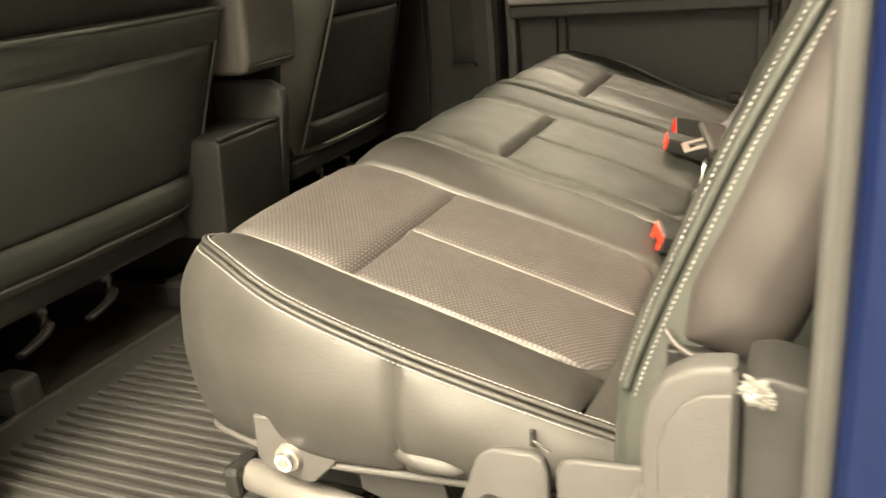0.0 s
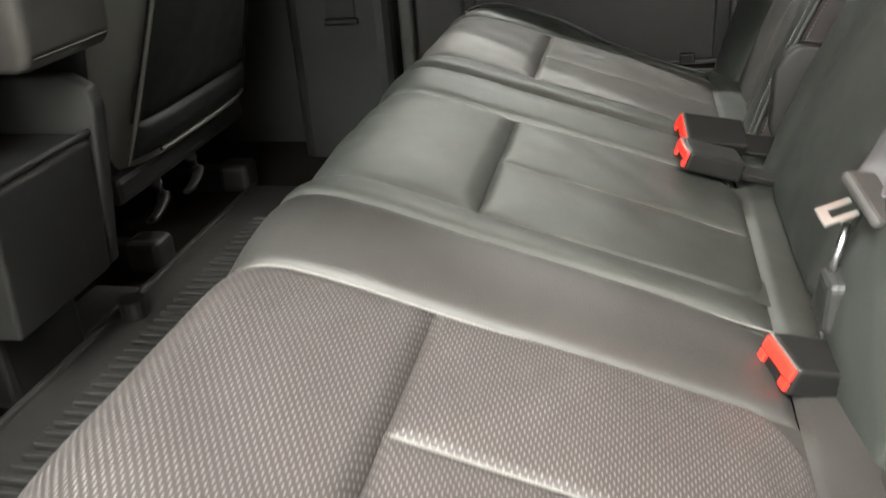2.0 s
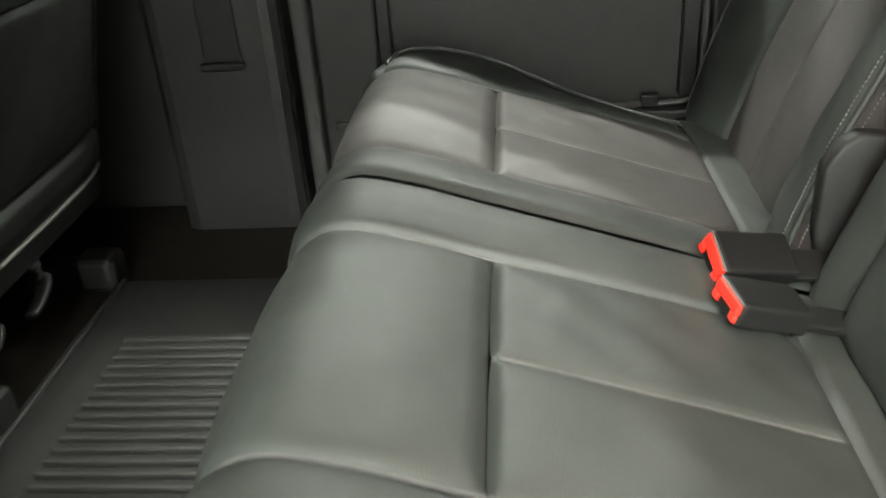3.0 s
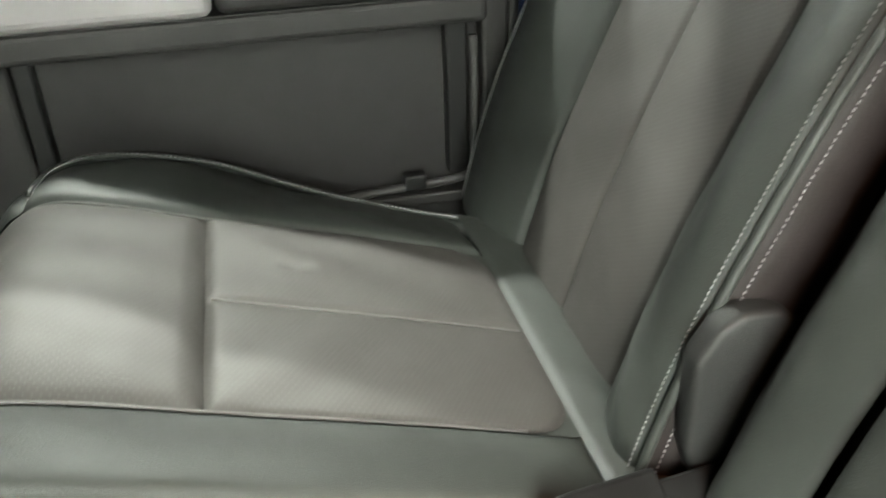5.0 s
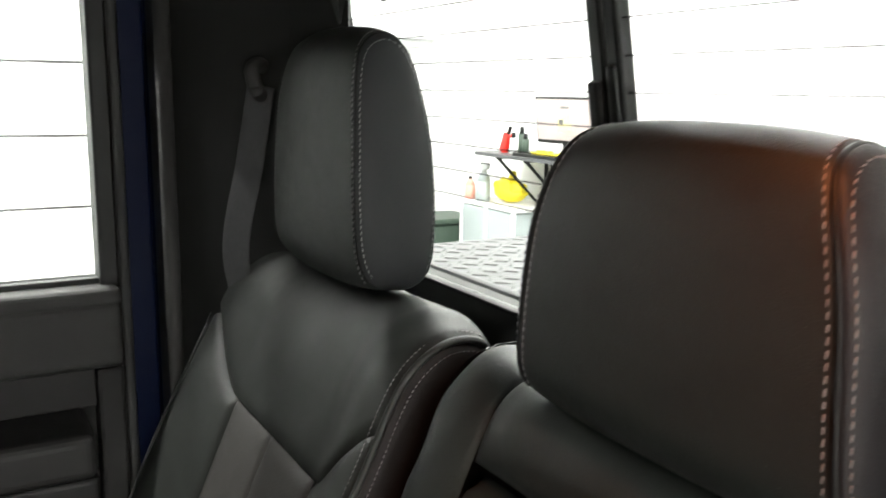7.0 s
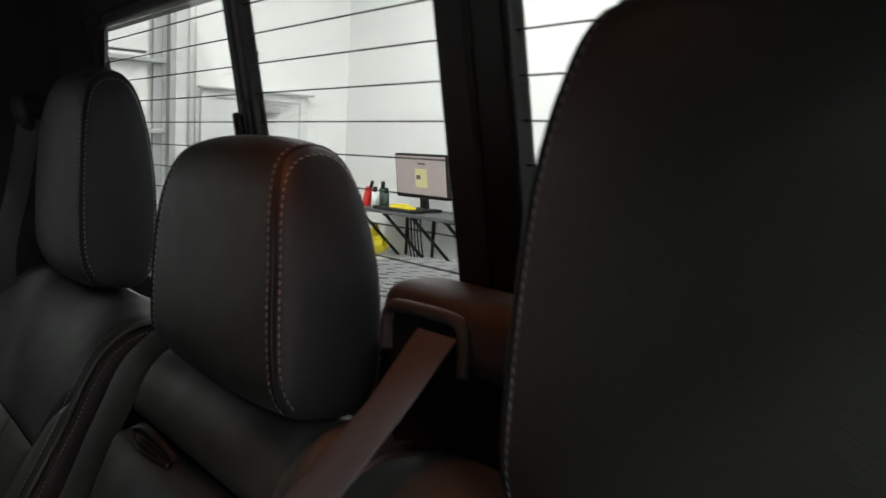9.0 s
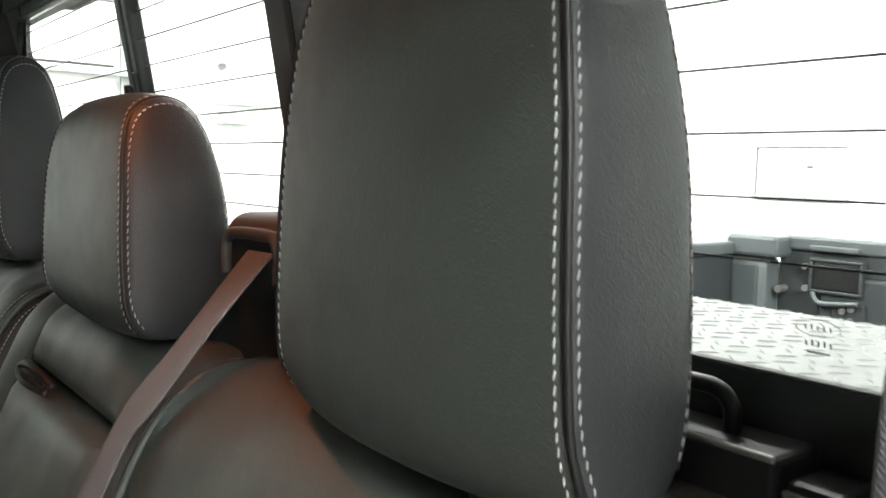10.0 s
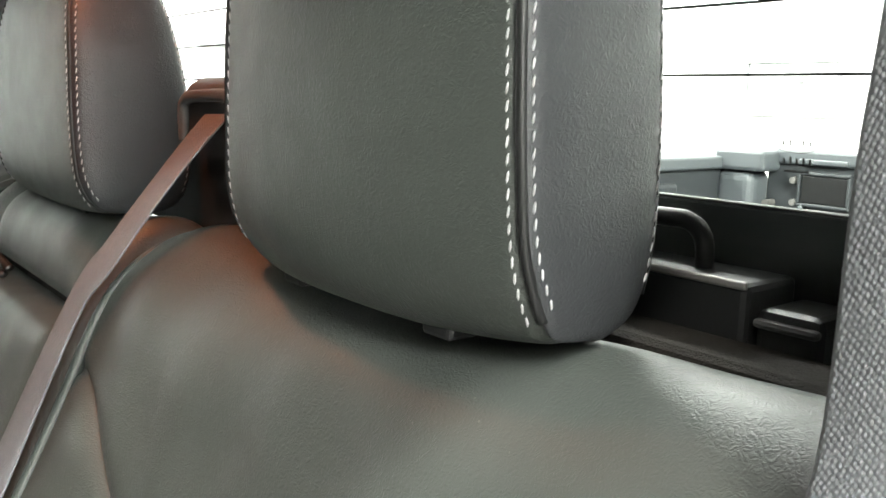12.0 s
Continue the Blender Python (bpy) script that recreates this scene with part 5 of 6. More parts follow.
front_seat(0.930, 1.430, "front passenger seat back with grey frame and black map pocket", FRONT_HIDE, SEATFRAME, 0.12, 0.55)


def console():
    c = thing("centre_console", (0.77, 1.2, FLOOR_Z), "dark plastic console between the front seats with a rear tray", "console")
    part("lower_body", plate([(0.900, 0.215), (0.880, 0.400), (0.890, 0.410), (1.75, 0.410), (1.75, 0.215)], 0.565, 0.760, 0.006), PLASTIC, c, "plain lower body", smooth=True)
    tube("tray_lip", [(0.570, 0.884, 0.410), (0.67, 0.883, 0.411), (0.770, 0.884, 0.410)], 0.0050, PLASTIC, c, "rounded tray lip", n=30)
    box("tray_back", 0.59, 0.772, 1.03, 1.75, 0.411, 0.50, BLACK, c, bevel=0.006)
    part("side_cheek", plate([(0.905, 0.215), (0.866, 0.440), (0.872, 0.466), (0.90, 0.482), (1.70, 0.50), (1.70, 0.215)], 0.762, 0.790, 0.006), PLASTIC, c, "upright side cheek", smooth=True)
    part("lid", plate([(0.880, 0.508), (0.866, 0.514), (0.860, 0.535), (0.850, 0.655), (0.865, 0.668), (1.60, 0.668), (1.60, 0.508)], 0.662, 0.835, 0.012), LEATHER_WORN, c, "padded lid with a rounded rear flap", smooth=True)
    box("lid_hinge", 0.69, 0.81, 0.850, 0.875, 0.669, 0.676, BLACK, c, "dark hinge slot", bevel=0.002)
    box("plinth", 0.60, 0.760, 0.97, 1.70, FLOOR_Z, 0.214, BLACK, c, "dark plinth under the console", bevel=0.01)
    part("floor_bolt", rod(bmesh.new(), (0.830, 0.935, FLOOR_Z), (0.830, 0.935, 0.125), 0.02, 16), BLACK, c)


console()


def floor_mat():
    m = thing("floor_mat", (0.7, 0.7, FLOOR_Z), "ribbed black rubber floor mat behind the front seats", "floor mat")
    bm = block(bmesh.new(), -0.05, 1.36, 0.36, 0.972, FLOOR_Z + 0.001, FLOOR_Z + 0.010, 0.004)
    block(bm, 0.60, 0.92, 0.98, 1.06, FLOOR_Z + 0.001, FLOOR_Z + 0.010, 0.004)
    part("base", bm, MAT_RUBBER, m)
    rim = block(bmesh.new(), -0.05, 1.36, 0.958, 0.972, FLOOR_Z + 0.006, FLOOR_Z + 0.016, 0.005)
    part("raised_edge", rim, MAT_RUBBER, m, "raised mat edge")
    x = -0.03
    base = None
    while x < 1.19:
        if base is None:
            bm = block(bmesh.new(), -0.0058, 0.0058, 0.37, 0.890, FLOOR_Z + 0.004, FLOOR_Z + 0.0215, 0.0028, 2)
            base = part("rib", bm, MAT_RUBBER, m)
            put(base, m)
            base.location = (x, 0, 0)
        else:
            r = new("rib", base.data)
            put(r, m)
            r.location = (x, 0, 0)
        x += 0.0205


floor_mat()

# folded bracket and hook stowed behind the seat back
stowed_bracket = thing("stowage_bracket", (0.17, -0.32, 0.78), "black folded steel bracket stowed behind the seat back", "bracket")
part("channel", block(bmesh.new(), 0.1570, 0.45, -0.333, -0.2950, 0.79, 0.8565, 0.003), BLACK, stowed_bracket)
part("channel_edge", block(bmesh.new(), 0.1575, 0.45, -0.2964, -0.2938, 0.8545, 0.8580, 0.001), STEEL, stowed_bracket, "bright steel edge strip")
part("panel", block(bmesh.new(), -0.03, 0.45, -0.3400, -0.3340, 0.77, 0.8825, 0.0008), BLACK, stowed_bracket, "tall black panel")
part("panel_edge", block(bmesh.new(), -0.03, 0.45, -0.3402, -0.3338, 0.8827, 0.8840, 0.0005), PLASTIC_GREY, stowed_bracket, "pale top edge strip")
part("lower_channel", block(bmesh.new(), 0.128, 0.1555, -0.333, -0.2990, 0.79, 0.8480, 0.004), BLACK, stowed_bracket, "lower folded end")
part("end_lip", block(bmesh.new(), 0.128, 0.1555, -0.3015, -0.2965, 0.8400, 0.8440, 0.002), PLASTIC_GREY, stowed_bracket, "rounded lip of the folded end")
part("foam_strip", block(bmesh.new(), -0.03, 0.45, -0.300, -0.262, 0.775, 0.834, 0.006), CARPET, stowed_bracket, "dark felt strip below the bracket")
tube("hook", [(0.27, -0.315, 0.874), (0.212, -0.313, 0.8765), (0.198, -0.313, 0.8755), (0.191, -0.313, 0.869), (0.191, -0.315, 0.856)], 0.0042, BLACK, stowed_bracket, "black hook", n=40)

# ---------------------------------------------------------------- truck bed and toolbox


def toolbox():
    t = thing("toolbox", (0.75, -0.85, 0.45), "bright tread-plate toolbox across the truck bed", "toolbox")
    box("body", -0.02, 1.56, -1.00, -0.46, 0.44, 0.765, PLATE, t, bevel=0.006)
    box("lid", -0.06, 1.60, -1.02, -0.435, 0.767, 0.800, PLATE, t, "tread-plate lid", bevel=0.006)
    verts, faces = [], []
    for iy in range(22):
        for ix in range(62):
            x, y = -0.04 + ix * 0.0265 + (0.013 if iy % 2 else 0), -1.010 + iy * 0.0265
            if not (-0.05 < x < 1.59):
                continue
            a = math.radians(45 if (ix + iy) % 2 else -45)
            c, s = math.cos(a), math.sin(a)
            o = len(verts)
            for px, py, pz in ((-0.012, 0, 0), (0, -0.0025, 0), (0.012, 0, 0), (0, 0.0025, 0), (-0.007, 0, 0.0016), (0.007, 0, 0.0016)):
                verts.append((x + c * px - s * py, y + s * px + c * py, 0.8002 + pz))
            faces += [(o, o + 1, o + 4), (o + 1, o + 5, o + 4), (o + 1, o + 2, o + 5), (o + 2, o + 3, o + 5), (o + 3, o + 4, o + 5), (o + 3, o, o + 4)]
    ob = from_arrays("tread_lugs", verts, faces, PLATE, t, "raised tread lugs", smooth=False)
    tagged(ob, kind="stuff")
    return t


toolbox()


def truck_bed():
    b = thing("truck_bed", (0.75, -1.4, 0.2), "grey lined pickup bed with tailgate behind the cab", "truck bed")
    box("bed_floor", -0.14, 1.64, -2.46, -0.46, 0.16, 0.20, BEDPAINT, b, bevel=0.004)
    box("head_board", -0.14, 1.64, -0.50, -0.46, 0.20, 0.66, BEDPAINT, b, bevel=0.006)
    for x0, x1, e0, e1 in ((-0.16, -0.08, -0.22, -0.06), (1.52, 1.64, 1.50, 1.70)):
        box("bed_side", x0, x1, -2.44, -0.46, 0.18, 0.735, BEDPAINT, b, bevel=0.008)
        box("rail_cap", e0, e1, -2.46, -0.46, 0.735, 0.775, BEDEDGE, b, "pale rail cap", bevel=0.010, seg=3)
    for y in (-0.95, -1.5, -2.05):
        box("side_rib", 1.495, 1.53, y - 0.05, y + 0.05, 0.20, 0.70, BEDPAINT, b, bevel=0.012)
    box("corner_post", 1.40, 1.53, -2.44, -2.33, 0.20, 0.735, BEDEDGE, b, "round pale corner post", bevel=0.03, seg=4)
    box("tail_cap", 1.36, 1.53, -2.45, -2.32, 0.735, 0.800, BEDEDGE, b, bevel=0.012)
    g = box("tailgate", -0.08, 1.3995, -2.47, -2.41, 0.20, 0.760, BEDPAINT, b, "raised tailgate", bevel=0.008)
    part("tailgate_cap", block(bmesh.new(), -0.08, 1.3995, -2.48, -2.40, 0.760, 0.803, 0.008, 2), BEDEDGE, g, "pale tailgate cap")
    part("tailgate_panel", block(bmesh.new(), 0.2, 1.26, -2.412, -2.395, 0.36, 0.70, 0.015, 3), BEDPAINT, g, "pressed panel")
    for x0, x1, z0, z1 in ((1.128, 1.288, 0.733, 0.743), (1.128, 1.288, 0.640, 0.650), (1.278, 1.288, 0.650, 0.733), (1.128, 1.138, 0.650, 0.733)):
        part("recess_rim", block(bmesh.new(), x0, x1, -2.412, -2.384, z0, z1, 0.003), BEDPAINT, g, "raised rim of the latch recess")
    # no hollow here: a black block gives the recess its shade
    part("recess_back", block(bmesh.new(), 1.139, 1.277, -2.4095, -2.390, 0.651, 0.732, 0.004), BLACK, g, "black block for the shade in the latch recess")
    tube("latch_rod", [(1.272, -2.384, 0.640), (1.258, -2.378, 0.620), (1.231, -2.376, 0.612), (1.131, -2.376, 0.622)], 0.0075, BEDEDGE, g, "pale bent latch rod", n=40)
    part("inner_bar", block(bmesh.new(), 1.142, 1.290, -2.398, -2.384, 0.764, 0.780, 0.004), BEDEDGE, g, "pale bar under the tailgate cap")
    for x, z in ((1.179, 0.596), (1.154, 0.606), (1.198, 0.563), (1.155, 0.570), (1.300, 0.715), (1.296, 0.650)):
        part("bolt", rod(bmesh.new(), (x, -2.396, z), (x, -2.380, z), 0.010, 10), STEEL, g, "bright bolt")
    part("access_cover", block(bmesh.new(), 1.115, 1.215, -2.397, -2.388, 0.545, 0.622, 0.006), BEDPAINT, g, "small bolted cover")
    for z in (0.46, 0.55, 0.64):
        part("striker", rod(bmesh.new(), (1.37, -2.40, z), (1.37, -2.36, z), 0.012, 12), STEEL, g, "bright striker")
    # roof skin closes the cab
    box("outer_skin", -0.12, 1.72, -0.44, 2.40, 1.312, 1.335, BLUE, b, "blue roof skin", bevel=0.02)


truck_bed()

# ---------------------------------------------------------------- garage
GZ = -0.68
tagged(box("ground", -60, 60, -60, 60, GZ - 0.2, GZ, CONCRETE, bevel=0), "smooth grey sealed concrete floor", "floor", kind="structure")
XR, YB, XL, YF, ZC = 5.70, -3.20, -5.5, 6.5, 3.05


def garage_walls():
    tagged(box("wall_back", XL - 0.2, XR + 0.2, YB - 0.2, YB, GZ, ZC, WALLPAINT, bevel=0), "white painted garage wall", "wall", kind="structure")
    tagged(box("wall_left", XL - 0.2, XL, YB, YF, GZ, ZC, WALLPAINT, bevel=0), "white painted garage wall", "wall", kind="structure")
    # unseen wall, grey only to hold down the bounce into the cab
    tagged(box("wall_end", XL - 0.2, XR + 0.2, YF, YF + 0.2, GZ, ZC, END_GREY, bevel=0), "unseen end wall kept grey to cut bounced light", "wall", kind="structure")
    tagged(box("garage_ceiling", XL - 0.2, XR + 0.2, YB - 0.2, YF + 0.2, ZC, ZC + 0.2, WALLPAINT, bevel=0), "white garage ceiling", "ceiling", kind="structure")
    tagged(box("wall_right", XR, XR + 0.2, YB, YF, GZ, ZC, WALLPAINT, bevel=0), "white painted garage wall", "wall", kind="structure")


garage_walls()
panel = thing("wall_panel", (1.79, YB + 0.02, 0.90), "flat white framed access panel on the garage wall", "panel")
part("door", block(bmesh.new(), 1.605, 1.975, YB + 0.001, YB + 0.018, 0.905, 1.098, 0.004), WALLPAINT, panel)
for x0, x1, z0, z1 in ((1.590, 1.990, 1.100, 1.108), (1.590, 1.990, 0.893, 0.903), (1.590, 1.602, 0.9035, 1.0995), (1.978, 1.990, 0.9035, 1.0995)):
    part("frame", block(bmesh.new(), x0, x1, YB + 0.001, YB + 0.026, z0, z1, 0.002), GALV, panel, "thin grey frame")
part("catch", block(bmesh.new(), 1.732, 1.757, YB + 0.018, YB + 0.024, 1.018, 1.030, 0.002), SHADOWLINE, panel, "small grey catch")


def roller_door():
    d = thing("door_2", (XR - 0.05, 0.8, GZ), "closed white sectional garage door with level panels", "garage door", kind="structure")
    h = 0.4075
    edges = [-0.46 + h * i for i in range(-1, 9)]
    for z0 in edges:
        if z0 + h < GZ or z0 > ZC - 0.3:
            continue
        lo = max(z0, GZ)
        box("panel", XR - 0.055, XR - 0.012, -1.70, 3.8, lo + 0.0085, z0 + h - 0.0085, WALLPAINT, d, bevel=0.006)
        box("joint", XR - 0.030, XR - 0.011, -1.70, 3.8, z0 + h - 0.008, z0 + h + 0.008, SHADOWLINE, d, "grey panel joint", bevel=0)
        if z0 + h < 2.0:
            box("hinge", XR - 0.068, XR - 0.054, -0.20, -0.12, z0 + h - 0.045, z0 + h - 0.02, GALV, d, "steel hinge", bevel=0.003)
    box("track", XR - 0.13, XR - 0.06, -1.86, -1.82, GZ, ZC - 0.2, GALV, d, "galvanised door track", bevel=0.004)
    box("track_angle", XR - 0.05, XR - 0.01, -1.80, -1.74, GZ, ZC - 0.2, GALV, d, "galvanised angle", bevel=0.004)
    box("roller_bracket", XR - 0.12, XR - 0.055, -1.80, -1.20, 1.515, 1.545, GALV, d, "strut bar", bevel=0.004)
    box("roller_bracket", XR - 0.12, XR - 0.055, -1.80, -1.55, 1.07, 1.10, GALV, d, "strut bar", bevel=0.004)


roller_door()


def man_door():
    d = thing("door_3", (XR - 0.02, -2.45, GZ), "closed pale grey side door with a door closer", "door", kind="structure")
    box("leaf", XR - 0.03, XR - 0.004, -2.79, -2.12, GZ, 1.335, DOORPAINT, d, bevel=0.003)
    for y0, y1, z0, z1 in ((-2.85, -2.79, GZ, 1.395), (-2.12, -2.06, GZ, 1.395), (-2.79, -2.12, 1.335, 1.395)):
        box("frame", XR - 0.05, XR - 0.004, y0, y1, z0, z1, DOORPAINT, d, "painted frame", bevel=0.004)
    box("drip_cap", XR - 0.09, XR - 0.05, -2.88, -2.03, 1.385, 1.40, GALV, d, "grey drip cap", bevel=0.003)
    box("closer", XR - 0.085, XR - 0.03, -2.62, -2.38, 1.25, 1.30, GALV, d, "grey door closer", bevel=0.01)
    box("closer_arm", XR - 0.075, XR - 0.055, -2.70, -2.40, 1.305, 1.32, GALV, d, "closer arm", bevel=0.003)
    part("knob", rod(bmesh.new(), (XR - 0.03, -2.73, 0.30), (XR - 0.09, -2.73, 0.30), 0.03, 16), GALV, d, "steel knob", smooth=True)


man_door()
dot = thing("wall_sounder", (XR - 0.03, -2.44, 1.652), "small round dark wall fitting above the door", "fitting")
part("body", rod(bmesh.new(), (XR, -2.44, 1.652), (XR - 0.05, -2.44, 1.652), 0.028, 20, 0.02), BLACK, dot, smooth=True)
pipe = thing("conduit", (XR - 0.03, -1.98, 1.0), "white conduit with a switch box on the wall", "conduit")
part("run", rod(bmesh.new(), (XR - 0.02, -1.99, 0.80), (XR - 0.02, -1.99, ZC), 0.012, 12), WHITEP, pipe, smooth=True)
part("run", rod(bmesh.new(), (XR - 0.02, -2.03, 0.90), (XR - 0.02, -2.03, ZC), 0.008, 12), WHITEP, pipe, smooth=True)
part("switch_box", block(bmesh.new(), XR - 0.04, XR - 0.002, -2.025, -1.965, 0.70, 0.83, 0.005), GALV, pipe, "grey switch box")


def shelf():
    s = thing("wall_shelf", (4.4, YB + 0.25, 0.645), "dark laminate wall shelf on black steel brackets", "shelf")
    box("board", 3.55, 5.05, YB + 0.004, YB + 0.42, 0.645, 0.667, SHELFTOP, s, bevel=0.003)
    for x in (4.83, 4.53, 4.23, 3.9):
        bm = bmesh.new()
        rod(bm, (x, YB + 0.01, 0.265), (x, YB + 0.01, 0.645), 0.011, 8)
        rod(bm, (x, YB + 0.01, 0.285), (x, YB + 0.38, 0.635), 0.011, 8)
        rod(bm, (x, YB + 0.01, 0.640), (x, YB + 0.40, 0.640), 0.009, 8)
        part("bracket", bm, BLACK, s, "black steel bracket")
    return s


shelf()


def monitor():
    m = thing("computer_monitor", (4.38, YB + 0.22, 0.667), "black flat computer monitor showing a pale page", "monitor")
    tilt = pose(4.375, YB + 0.22, 0.748, -8, 0, 6)
    part("case", block(bmesh.new(), -0.24, 0.24, -0.03, 0.0, 0.0, 0.275, 0.008, 2, tilt), BLACK, m)
    part("screen", block(bmesh.new(), -0.227, 0.227, 0.0005, 0.002, 0.022, 0.262, 0, 1, tilt), SCREEN, m, "lit pale screen")
    bm = block(bmesh.new(), -0.06, 0.05, 0.0025, 0.003, 0.07, 0.185, 0, 1, tilt)
    part("page", bm, PAPER, m, "yellowish page on the screen")
    bm = block(bmesh.new(), -0.05, 0.02, 0.0032, 0.0038, 0.21, 0.222, 0, 1, tilt)
    block(bm, 0.0, 0.04, 0.0032, 0.0038, 0.12, 0.145, 0, 1, tilt)
    part("text_bars", bm, SHADOWLINE, m, "plain grey text bars")
    part("foot", block(bmesh.new(), -0.1, 0.1, -0.08, 0.08, -0.078, -0.06, 0.005, 2, tilt @ pose(0, 0, 0, 8)), BLACK, m, "flat foot")
    part("neck", block(bmesh.new(), -0.03, 0.03, -0.03, -0.005, -0.07, 0.05, 0.004, 2, tilt), BLACK, m, "short neck")


monitor()


def bottle(x, y, z, r, h, mat, cap, label, nozzle=True):
    t = thing("spray_bottle", (x, y, z), label, "bottle")
    bm = rod(bmesh.new(), (x, y, z), (x, y, z + h * 0.55), r, 18)
    rod(bm, (x, y, z + h * 0.55), (x, y, z + h * 0.78), r, 18, r * 0.35)
    part("body", bm, mat, t, smooth=True)
    part("neck", rod(bmesh.new(), (x, y, z + h * 0.78), (x, y, z + h * 0.88), r * 0.36, 12), cap, t, smooth=True)
    if nozzle:
        part("trigger", block(bmesh.new(), x - r * 1.3, x + r * 0.7, y - 0.012, y + 0.012, z + h * 0.88, z + h, 0.005), cap, t, "spray trigger")


st = thing("red_stapler", (4.92, YB + 0.3, 0.667), "red hand tool leaning on the shelf", "tool")
part("body", block(bmesh.new(), -0.03, 0.03, -0.02, 0.02, 0, 0.13, 0.012, 3, pose(4.90, YB + 0.3, 0.667, 0, -22, 0)), RED, st)
part("handle", rod(bmesh.new(), (4.85, YB + 0.3, 0.775), (4.825, YB + 0.3, 0.83), 0.012, 10), BLACK, st)
for x, hh in ((4.79, 0.13), (4.70, 0.17), (4.66, 0.13)):
    c = thing("pen_cup", (x, YB + 0.3, 0.667), "dark slim bottle standing on the shelf", "bottle")
    part("body", rod(bmesh.new(), (x, YB + 0.3, 0.667), (x, YB + 0.3, 0.667 + hh * 0.75), 0.022, 14), WHITEP if x > 4.75 else GREEN, c, smooth=True)
    part("cap", rod(bmesh.new(), (x, YB + 0.3, 0.667 + hh * 0.75), (x, YB + 0.3, 0.667 + hh), 0.014, 14), BLACK, c, "black cap", smooth=True)
kb = thing("keyboard", (4.42, YB + 0.33, 0.667), "dark keyboard lying on the shelf", "keyboard")
part("body", block(bmesh.new(), 4.22, 4.64, YB + 0.30, YB + 0.41, 0.667, 0.687, 0.004), BLACK, kb)
yp = thing("yellow_cloth", (4.34, YB + 0.38, 0.688), "folded yellow cloth on the keyboard", "cloth")
part("fold", block(bmesh.new(), 4.24, 4.46, YB + 0.355, YB + 0.405, 0.6875, 0.705, 0.006, 2), YELLOW, yp)
part("fold", block(bmesh.new(), 4.30, 4.42, YB + 0.355, YB + 0.40, 0.7055, 0.716, 0.005, 2), YELLOW, yp)


def drawers():
    d = thing("drawer_tower", (4.91, YB + 0.45, GZ), "white framed plastic drawer tower with see-through drawers", "drawers")
    x0, x1, y0, y1 = 4.60, 5.22, YB + 0.02, YB + 0.42
    for z in (GZ + 0.02, GZ + 0.36, GZ + 0.70, GZ + 1.020):
        box("shelf_frame", x0, x1, y0, y1, z - 0.02, z, WHITEP, d, bevel=0.005)
    for x in (x0, (x0 + x1) / 2 - 0.012, x1 - 0.024):
        for y in (y0, y1 - 0.024):
            box("post", x, x + 0.024, y, y + 0.024, GZ + 0.001, GZ + 1.018, WHITEP, d, bevel=0.004)
    for z in (GZ + 0.022, GZ + 0.362, GZ + 0.702):
        for a, b in ((x0 + 0.026, (x0 + x1) / 2 - 0.014), ((x0 + x1) / 2 + 0.014, x1 - 0.026)):
            box("drawer", a, b, y0 + 0.02, y1 - 0.004, z, z + 0.292, CLEARISH, d, "see-through drawer", bevel=0.012)
    return d


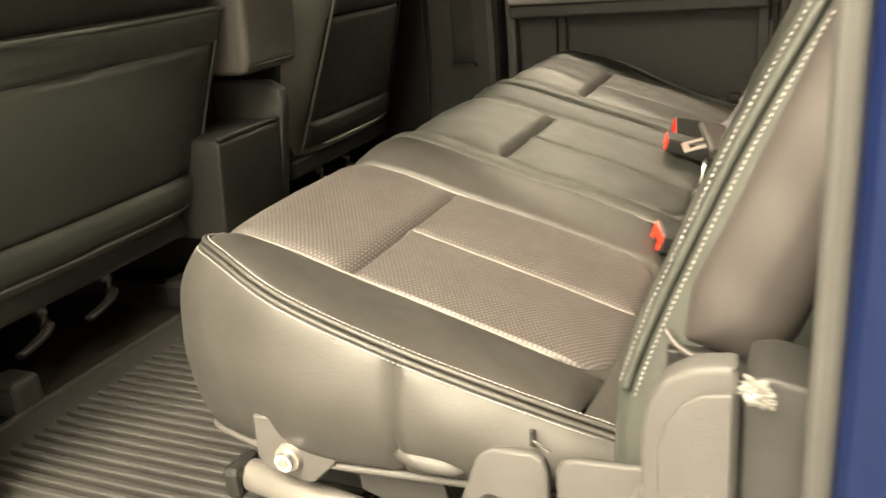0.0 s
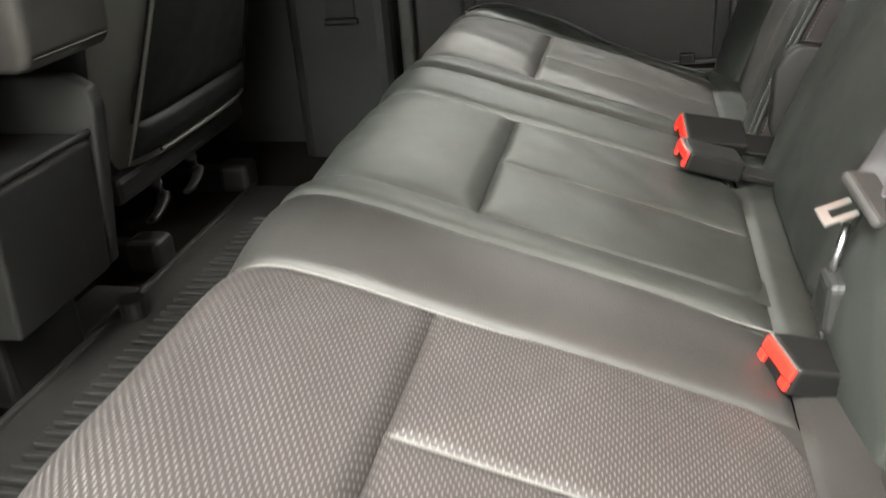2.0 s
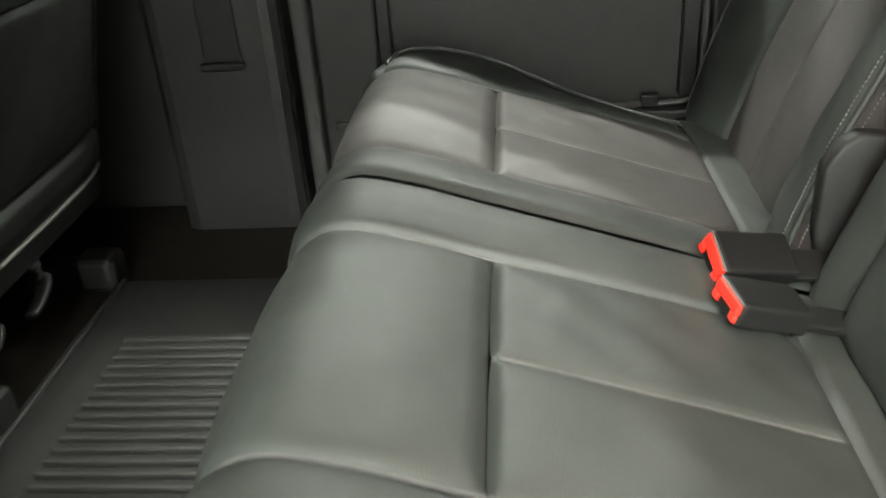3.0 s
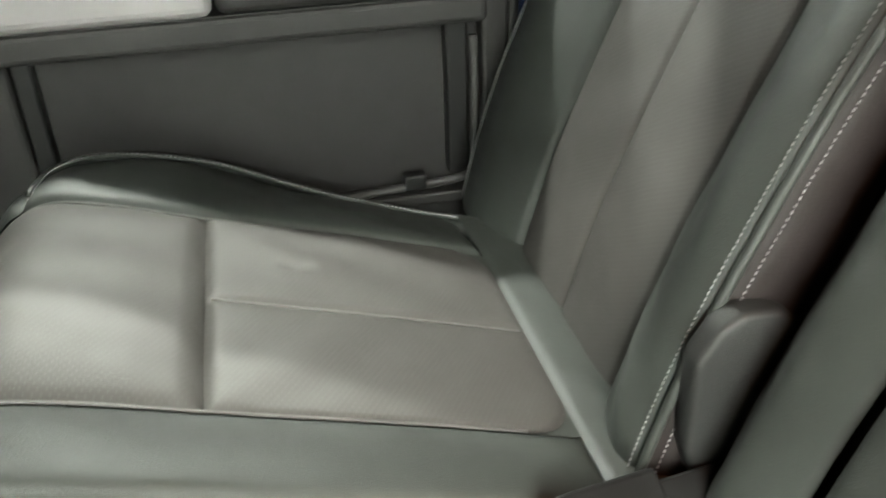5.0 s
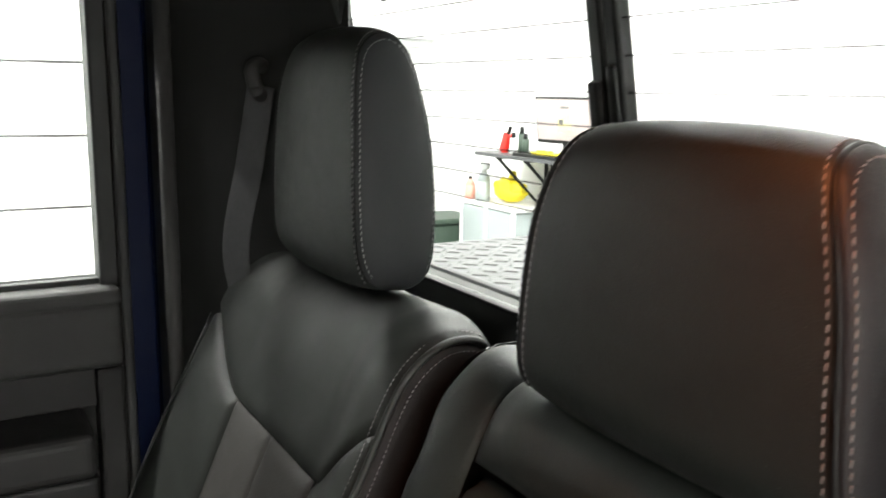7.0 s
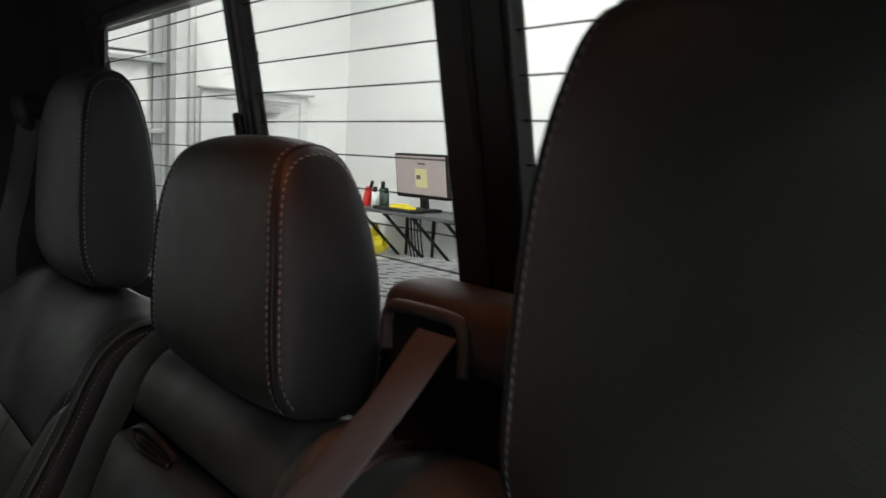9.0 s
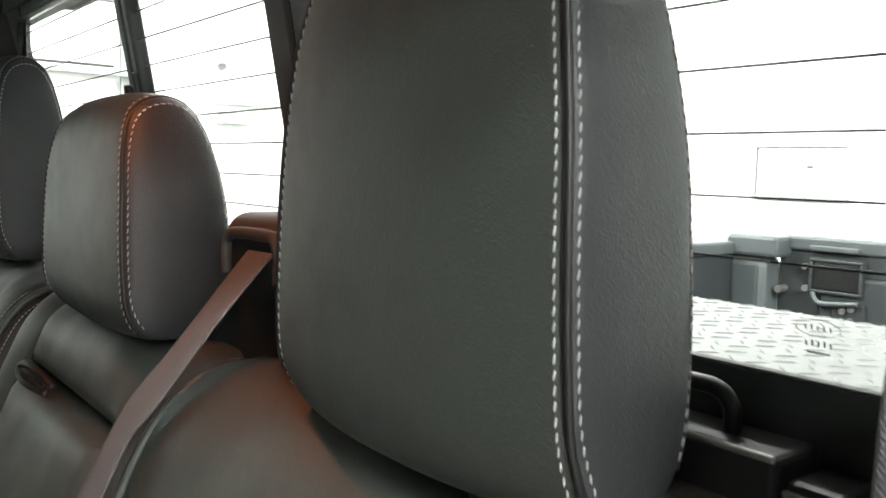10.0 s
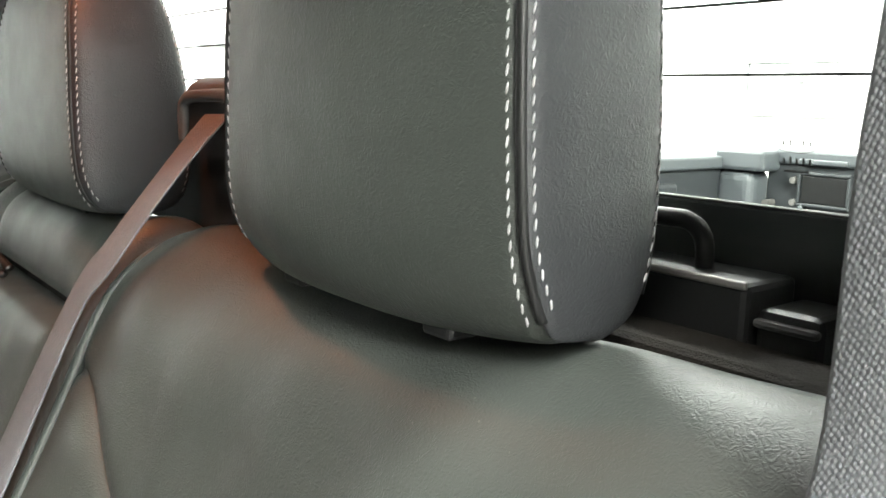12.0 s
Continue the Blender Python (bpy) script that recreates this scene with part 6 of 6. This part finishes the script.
drawers()
bag = thing("yellow_bag", (4.90, YB + 0.22, 0.341), "crumpled yellow bag standing on the drawers", "bag")
bm = bmesh.new()
bmesh.ops.create_icosphere(bm, subdivisions=4, radius=1.0)
for v in bm.verts:
    n = noise.noise(v.co * 2.3)
    v.co = Vector((4.92 + v.co.x * (0.12 + 0.05 * n) * (1.15 - 0.35 * max(0, v.co.z)), YB + 0.22 + v.co.y * 0.09, 0.341 + (v.co.z + 1) * 0.080 * (1 + 0.25 * n)))
part("body", bm, YELLOW, bag, smooth=True)
bm = rod(bmesh.new(), (4.91, YB + 0.22, 0.475), (4.89, YB + 0.22, 0.545), 0.035, 12, 0.015)
part("twisted_top", bm, YELLOW, bag, smooth=True)
bottle(5.15, YB + 0.28, 0.341, 0.045, 0.24, CLEARISH, BLACK, "clear spray bottle with a dark trigger")
bottle(5.05, YB + 0.35, 0.341, 0.045, 0.24, CLEARISH, GALV, "clear spray bottle with a grey trigger")
bottle(5.19, YB + 0.36, 0.341, 0.035, 0.17, PINK, BLACK, "salmon pink bottle with a black top", False)
bin_ = thing("tote_bin", (5.45, -2.78, GZ), "dark green storage tote beside the drawers", "bin")
part("body", block(bmesh.new(), 5.28, 5.62, -2.95, -2.62, GZ, 0.16, 0.02, 3), GREEN, bin_)
part("lid", block(bmesh.new(), 5.26, 5.64, -2.97, -2.60, 0.162, 0.20, 0.012, 2), GREEN, bin_, "dark lid")
for k in range(5):
    x = 4.56 + 0.035 * k
    cb = thing("power_cable", (x, YB + 0.03, 0.645), "thin black cable hanging below the shelf", "cable", "cables under the shelf")
    tube("lead", [(x, YB + 0.10, 0.643), (x + 0.02, YB + 0.06, 0.42), (x - 0.03, YB + 0.04, 0.22), (x + 0.03 * (k % 2), YB + 0.03, 0.02), (x - 0.01, YB + 0.03, -0.2)], 0.0045, BLACK, cb, n=50, sides=6)
# lamps on the ceiling, all out of view; the two added fills get housings too
for x0, x1, y0, y1 in ((-5.17, -4.23, -0.9, 2.7), (-3.15, -2.83, -0.07, 1.67), (-2.27, -2.03, -0.37, 1.37), (-1.40, -1.20, -0.8, 2.0), (2.91, 3.07, -1.2, 2.4), (4.19, 4.35, -1.2, 2.4), (1.4, 4.4, -2.26, -1.94)):
    t = thing("ceiling_lamp", ((x0 + x1) / 2, (y0 + y1) / 2, 3.0), "long white fitting placed out of view on the ceiling", "lamp", "ceiling lamps")
    box("housing", x0, x1, y0, y1, 3.00, ZC - 0.001, WHITEP, t, bevel=0.01)
    box("diffuser", x0 + 0.02, x1 - 0.02, y0 + 0.02, y1 - 0.02, 2.990, 2.998, LAMP, t, "lit diffuser", bevel=0)
